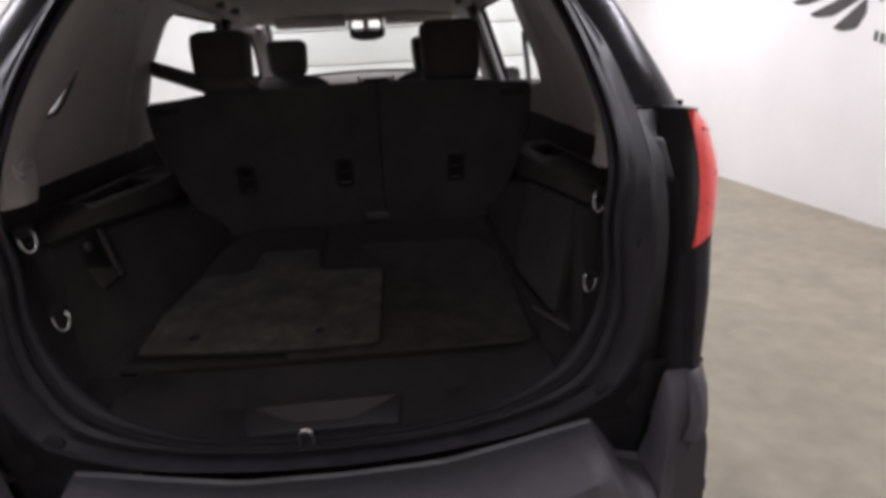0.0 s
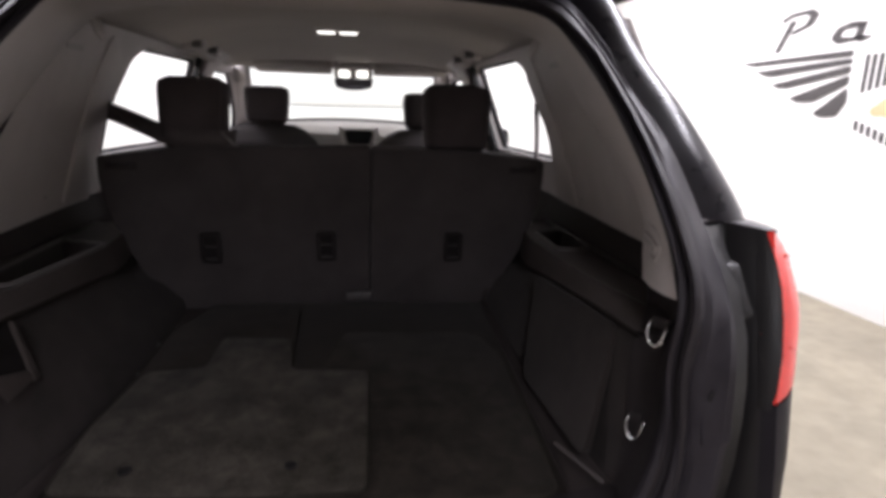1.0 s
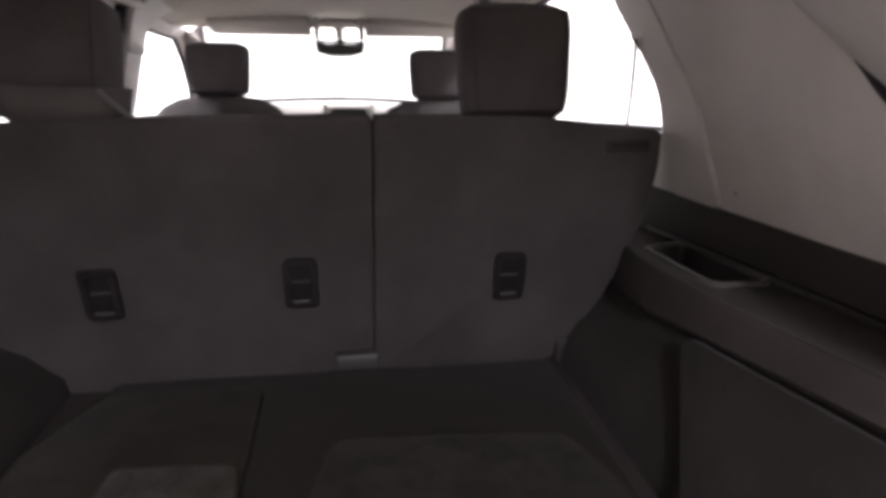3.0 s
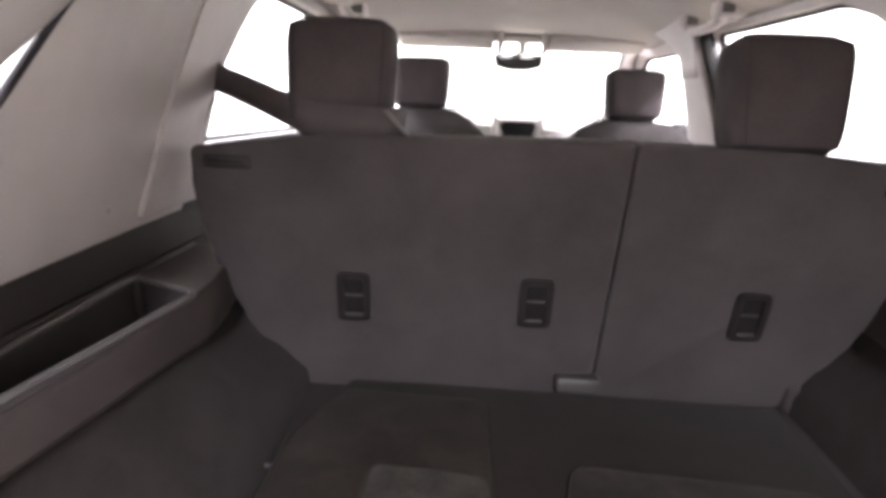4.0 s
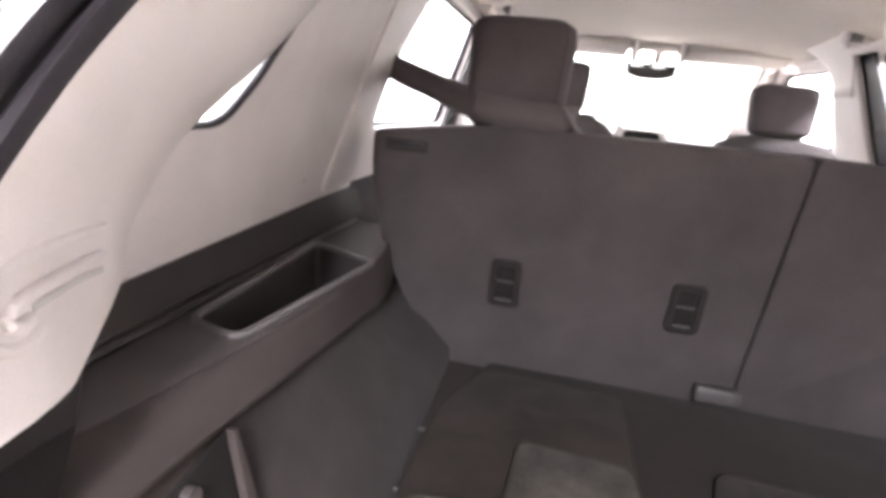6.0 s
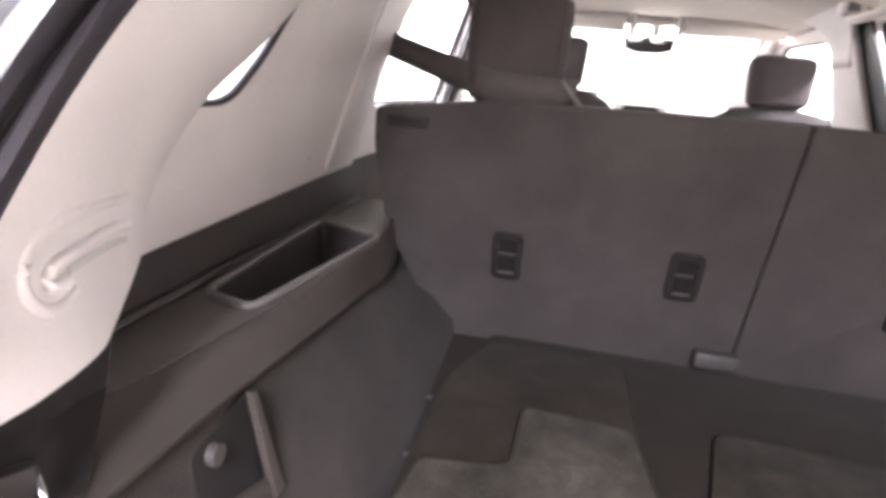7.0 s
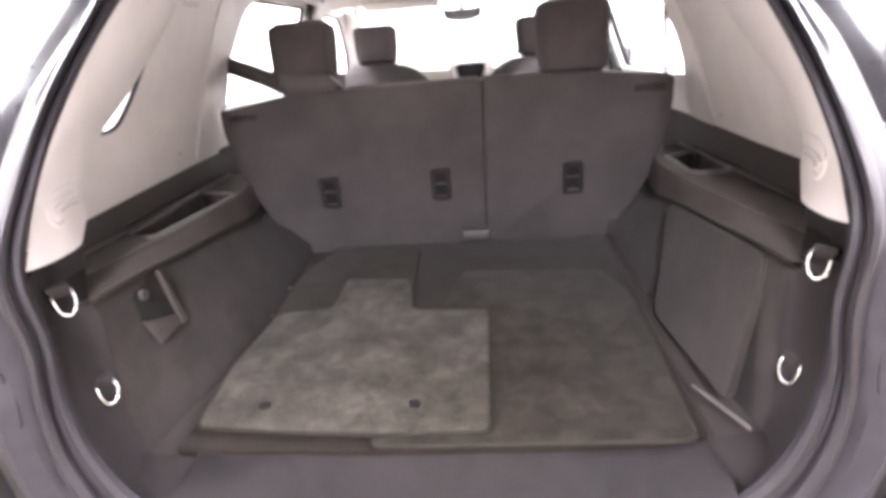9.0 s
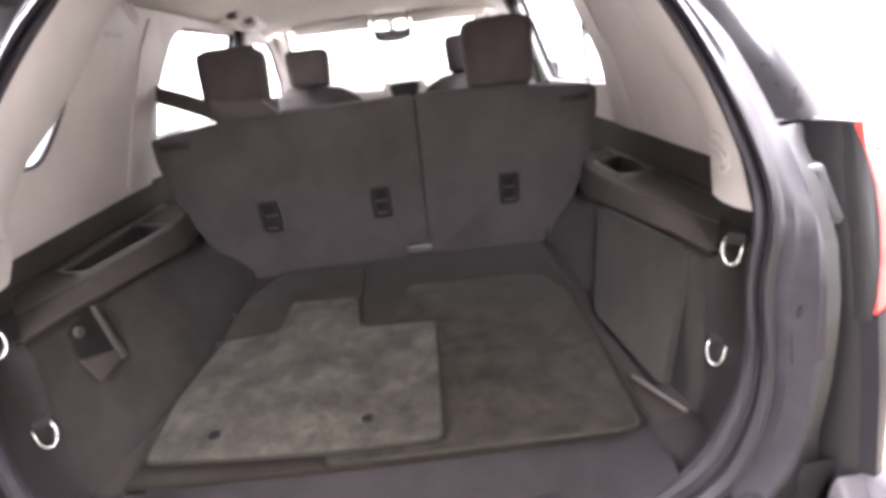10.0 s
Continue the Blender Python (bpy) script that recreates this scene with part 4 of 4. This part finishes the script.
# raised liftgate and its struts
gate = part("liftgate", loft([[(x, y, z) for x in np.linspace(-.60, .60, 15)] for y, z in ((.60, 1.70), (.45, 1.76), (.2, 1.84), (-.15, 1.93), (-.45, 2.00), (-.62, 1.98))]), M_PAINT, suv, "raised dark painted liftgate", thick=.05)
part("gate_lining", loft([[(x, y, z) for x in np.linspace(-.50, .50, 9)] for y, z in ((.42, 1.765), (.2, 1.833), (-.15, 1.922), (-.45, 1.99))]), M_TRIM, gate, thick=-.012)
part("gas_strut", tube([(-.525, .452, 1.555), (-.60, .20, 1.70), (-.615, .13, 1.74)], .0115, 10), M_BEZEL, suv, "black gas strut")
part("strut_rod", tube([(-.615, .13, 1.74), (-.64, .02, 1.80), (-.64, -.06, 1.845)], .005, 8), M_CHROME, suv)

# ---- seats ----
def seat_plane(z):
    return 1.125 - (z - .80) * .20

def back_section(pts, radius):
    return plate(round_poly(pts, radius, 6), lambda u, v, w: (u, seat_plane(v) + .13 - w, v), .13, bevel=.009)

rear_seat = thing("rear_bench_seat", "charcoal cloth rear bench seat with split upright backrests", "car seat")
left_back = part("backrest", back_section([(-.470, .80), (-.585, 1.0), (-.618, 1.15), (-.620, 1.268), (-.40, 1.296), (.111, 1.302), (.103, .80)], [.03, .06, .06, .018, .05, .015, .012]), M_CLOTH, rear_seat, "wide charcoal cloth backrest section")
right_back = part("backrest", back_section([(.1045, .80), (.1125, 1.302), (.40, 1.296), (.620, 1.272), (.618, 1.15), (.585, 1.0), (.470, .80)], [.012, .015, .05, .018, .06, .06, .03]), M_CLOTH, rear_seat, "narrow charcoal cloth backrest section")
def anchor(x, z, owner):
    bez = part("anchor_bezel", plate(round_poly([(-.030, -.048), (.030, -.048), (.030, .048), (-.030, .048)], .014), lambda u, v, w: (x + u, seat_plane(z + v) - w + .002, z + v), .010, holes=[round_poly([(-.018, -.038), (.018, -.038), (.018, .036), (-.018, .036)], .008)]), M_BEZEL, owner, "charcoal plastic tether anchor bezel")
    # flat black plate paints the shade inside the bezel
    part("recess", plate(round_poly([(-.018, -.037), (.018, -.037), (.018, .037), (-.018, .037)], .008), lambda u, v, w: (x + u, seat_plane(z + v) - .0008 - w, z + v), .0015), M_RECESS_SHADE, bez)
    part("tether_bar", tube([(x - .016, seat_plane(z) - .005, z + .004), (x + .016, seat_plane(z) - .005, z + .004)], .0026, 8), M_HINGE, bez, "small metal tether bar")
    part("lower_lip", box(.030, .004, .006, .002, 2, at=(x, seat_plane(z - .033) - .008, z - .034)), M_HINGE, bez)
anchor(-.352, 1.004, left_back)
anchor(-.022, 1.008, left_back)
anchor(.360, 1.002, right_back)
for x, owner in ((-.555, left_back), (.555, right_back)):
    slot = part("release_slot", plate(round_poly([(-.04, -.011), (.04, -.011), (.04, .011), (-.04, .011)], .006), lambda u, v, w: (x + u, seat_plane(1.245) - w + .002, 1.245 + v), .006, bevel=.002), M_TRIM, owner, "plastic release handle surround")
    part("handle", box(.06, .006, .010, .003, 2, at=(x, seat_plane(1.245) - .006, 1.247)), M_BLACK, slot)
# added unseen block keeps light from leaking through the backrest split
part("split_light_block", box(.10, .03, .48, at=(.11, 1.22, 1.04)), M_BLACK, rear_seat)
part("hinge_cover", box(.085, .035, .034, .008, 3, at=(.072, 1.108, .842)), M_HINGE, rear_seat, "grey plastic hinge cover")
part("cushion", box(1.26, .50, .16, .05, 3, at=(0, 1.50, .82)), M_CLOTH, rear_seat)
part("seat_base", box(1.20, .50, .38, .02, 2, at=(0, 1.50, .55)), M_BLACK, rear_seat)

def headrest(w, h, d):
    out = bmesh.new()
    rings = []
    for k in range(-7, 8):
        v = k / 7
        z = v * h / 2
        edge = (1 - abs(v) ** 5) ** .36 if abs(v) < 1 else 0.0
        width = w / 2 * (.95 + .05 * v) * (.74 + .26 * edge)
        depth = d / 2 * (.50 + .50 * edge)
        pts = []
        for j in range(28):
            a = 2 * math.pi * j / 28
            c, sn = math.cos(a), math.sin(a)
            pts.append((math.copysign(abs(c) ** .46, c) * width, math.copysign(abs(sn) ** .55, sn) * depth, z))
        rings.append(pts)
    loft(rings, out, closed=True)
    out.verts.ensure_lookup_table()
    out.faces.new([out.verts[i] for i in range(28)])
    n = len(out.verts)
    out.faces.new([out.verts[i] for i in range(n - 28, n)])
    return out

for x, width in ((-.377, .190), (.362, .206)):
    hr = part("headrest", headrest(width, .195, .115), M_CLOTH2, rear_seat, "tall dark cloth headrest", place=pose(x, 1.11, 1.383, -8, 0, 0))
    for dx in (-.045, .045):
        part("post", tube([(dx, 0, -.14), (dx, 0, -.08)], .006, 8), M_CHROME, hr)
    for k in (-1, 1):
        seam = []
        for j in range(-6, 7):
            v = j / 7
            edge = (1 - abs(v) ** 5) ** .36
            seam.append((k * .80 * width / 2 * (.95 + .05 * v) * (.74 + .26 * edge), -.87 * .0575 * (.50 + .50 * edge), v * .0975))
        part("seam", tube(seam, .0012, 6), M_TRIM, hr, "stitched seam")

for s in (1, -1):
    part("hinge_bracket", box(.075, .06, .075, .018, 3, at=(s * .505, 1.135, .825)), M_TRIM, rear_seat, "dark plastic hinge bracket")
for py in (.865, .72):
    part("floor_pin", box(.045, .008, .006, .002, 2, at=(-.445, py, .742 + SLOPE * (py - .25) + .001)), M_HINGE, suv, "small bright metal strip")

# seat belt over the headrest
belt = thing("seat_belt", "dark woven seat belt slung round the rear headrest", "seat belt")
def ribbon(pts, width, n, mat, name, owner, up):
    line = smooth_line(pts, n)
    u = Vector(up).normalized() * width / 2
    return part(name, loft([[p - u, p + u] for p in line]), mat, owner, thick=.0022)
ribbon([(-.676, 1.255, 1.396), (-.640, 1.232, 1.381), (-.556, 1.165, 1.357), (-.477, 1.085, 1.336), (-.435, 1.045, 1.326), (-.405, 1.033, 1.321), (-.343, 1.030, 1.317), (-.302, 1.032, 1.316), (-.278, 1.046, 1.316), (-.266, 1.085, 1.316)], .052, 52, M_BELT, "webbing", belt, (.22, -.05, 1))
ribbon([(-.292, 1.028, 1.338), (-.278, 1.031, 1.322), (-.262, 1.040, 1.304), (-.246, 1.050, 1.288)], .008, 10, M_BINLIP, "belt_edge", belt, (1, 0, .4))
part("belt_guide", box(.03, .06, .09, .01, 2, at=(-.682, 1.258, 1.40)), M_BLACK, belt)

hung = thing("seat_belt", "dark woven seat belt hanging beside the window", "seat belt")
ribbon([(.634, 1.190, 1.440), (.642, 1.205, 1.39), (.654, 1.232, 1.34), (.666, 1.262, 1.285), (.668, 1.270, 1.22)], .046, 18, M_BELT, "webbing", hung, (.55, .80, .25))
part("belt_guide", box(.02, .05, .02, .006, 2, at=(.640, 1.188, 1.445)), M_LIGHT, hung)

# front seats
def front_seat(x):
    st = thing("front_seat", "charcoal cloth front bucket seat with headrest", "car seat", "front seats", at=(x, 2.0, 0))
    rows = []
    for z, w, y0, d in ((.75, .25, .16, .14), (.95, .255, .09, .14), (1.10, .245, .035, .13), (1.20, .232, .005, .12), (1.265, .205, -.006, .11), (1.305, .165, -.010, .095), (1.328, .12, -.008, .07), (1.336, .07, -.006, .04)):
        pts = []
        for j in range(28):
            a = 2 * math.pi * j / 28
            c, sn = math.cos(a), math.sin(a)
            pts.append((math.copysign(abs(c) ** .5, c) * w, y0 + math.copysign(abs(sn) ** .7, sn) * d / 2, z))
        rows.append(pts)
    bm = loft(rows, closed=True)
    bm.verts.ensure_lookup_table()
    bm.faces.new([bm.verts[i] for i in range(len(bm.verts) - 28, len(bm.verts))])
    part("backrest", bm, M_CLOTH, st)
    part("back_pocket", plate(round_poly([(-.17, 1.0), (.17, 1.0), (.165, 1.27), (-.165, 1.27)], .05), lambda u, v, w: (u, .045 - (v - 1.0) * .33 - .055 - w, v), .012, bevel=.004), M_CLOTH2, st, "darker inset panel")
    part("cushion", box(.50, .50, .16, .05, 3, at=(0, .42, .72)), M_CLOTH, st)
    part("base", box(.44, .44, .30, .02, 2, at=(0, .42, .50)), M_BLACK, st)
    hr = part("headrest", headrest(.190, .155, .10), M_CLOTH2, st, "dark cloth headrest", place=pose(0, .0, 1.412, -8, 0, 0))
    for dx in (-.05, .05):
        part("post", tube([(dx, 0, -.13), (dx, 0, -.06)], .006, 8), M_CHROME, hr)
    return st

driver_seat = front_seat(-.309)
copy_thing(driver_seat, pose(.366, 2.0, -.012))
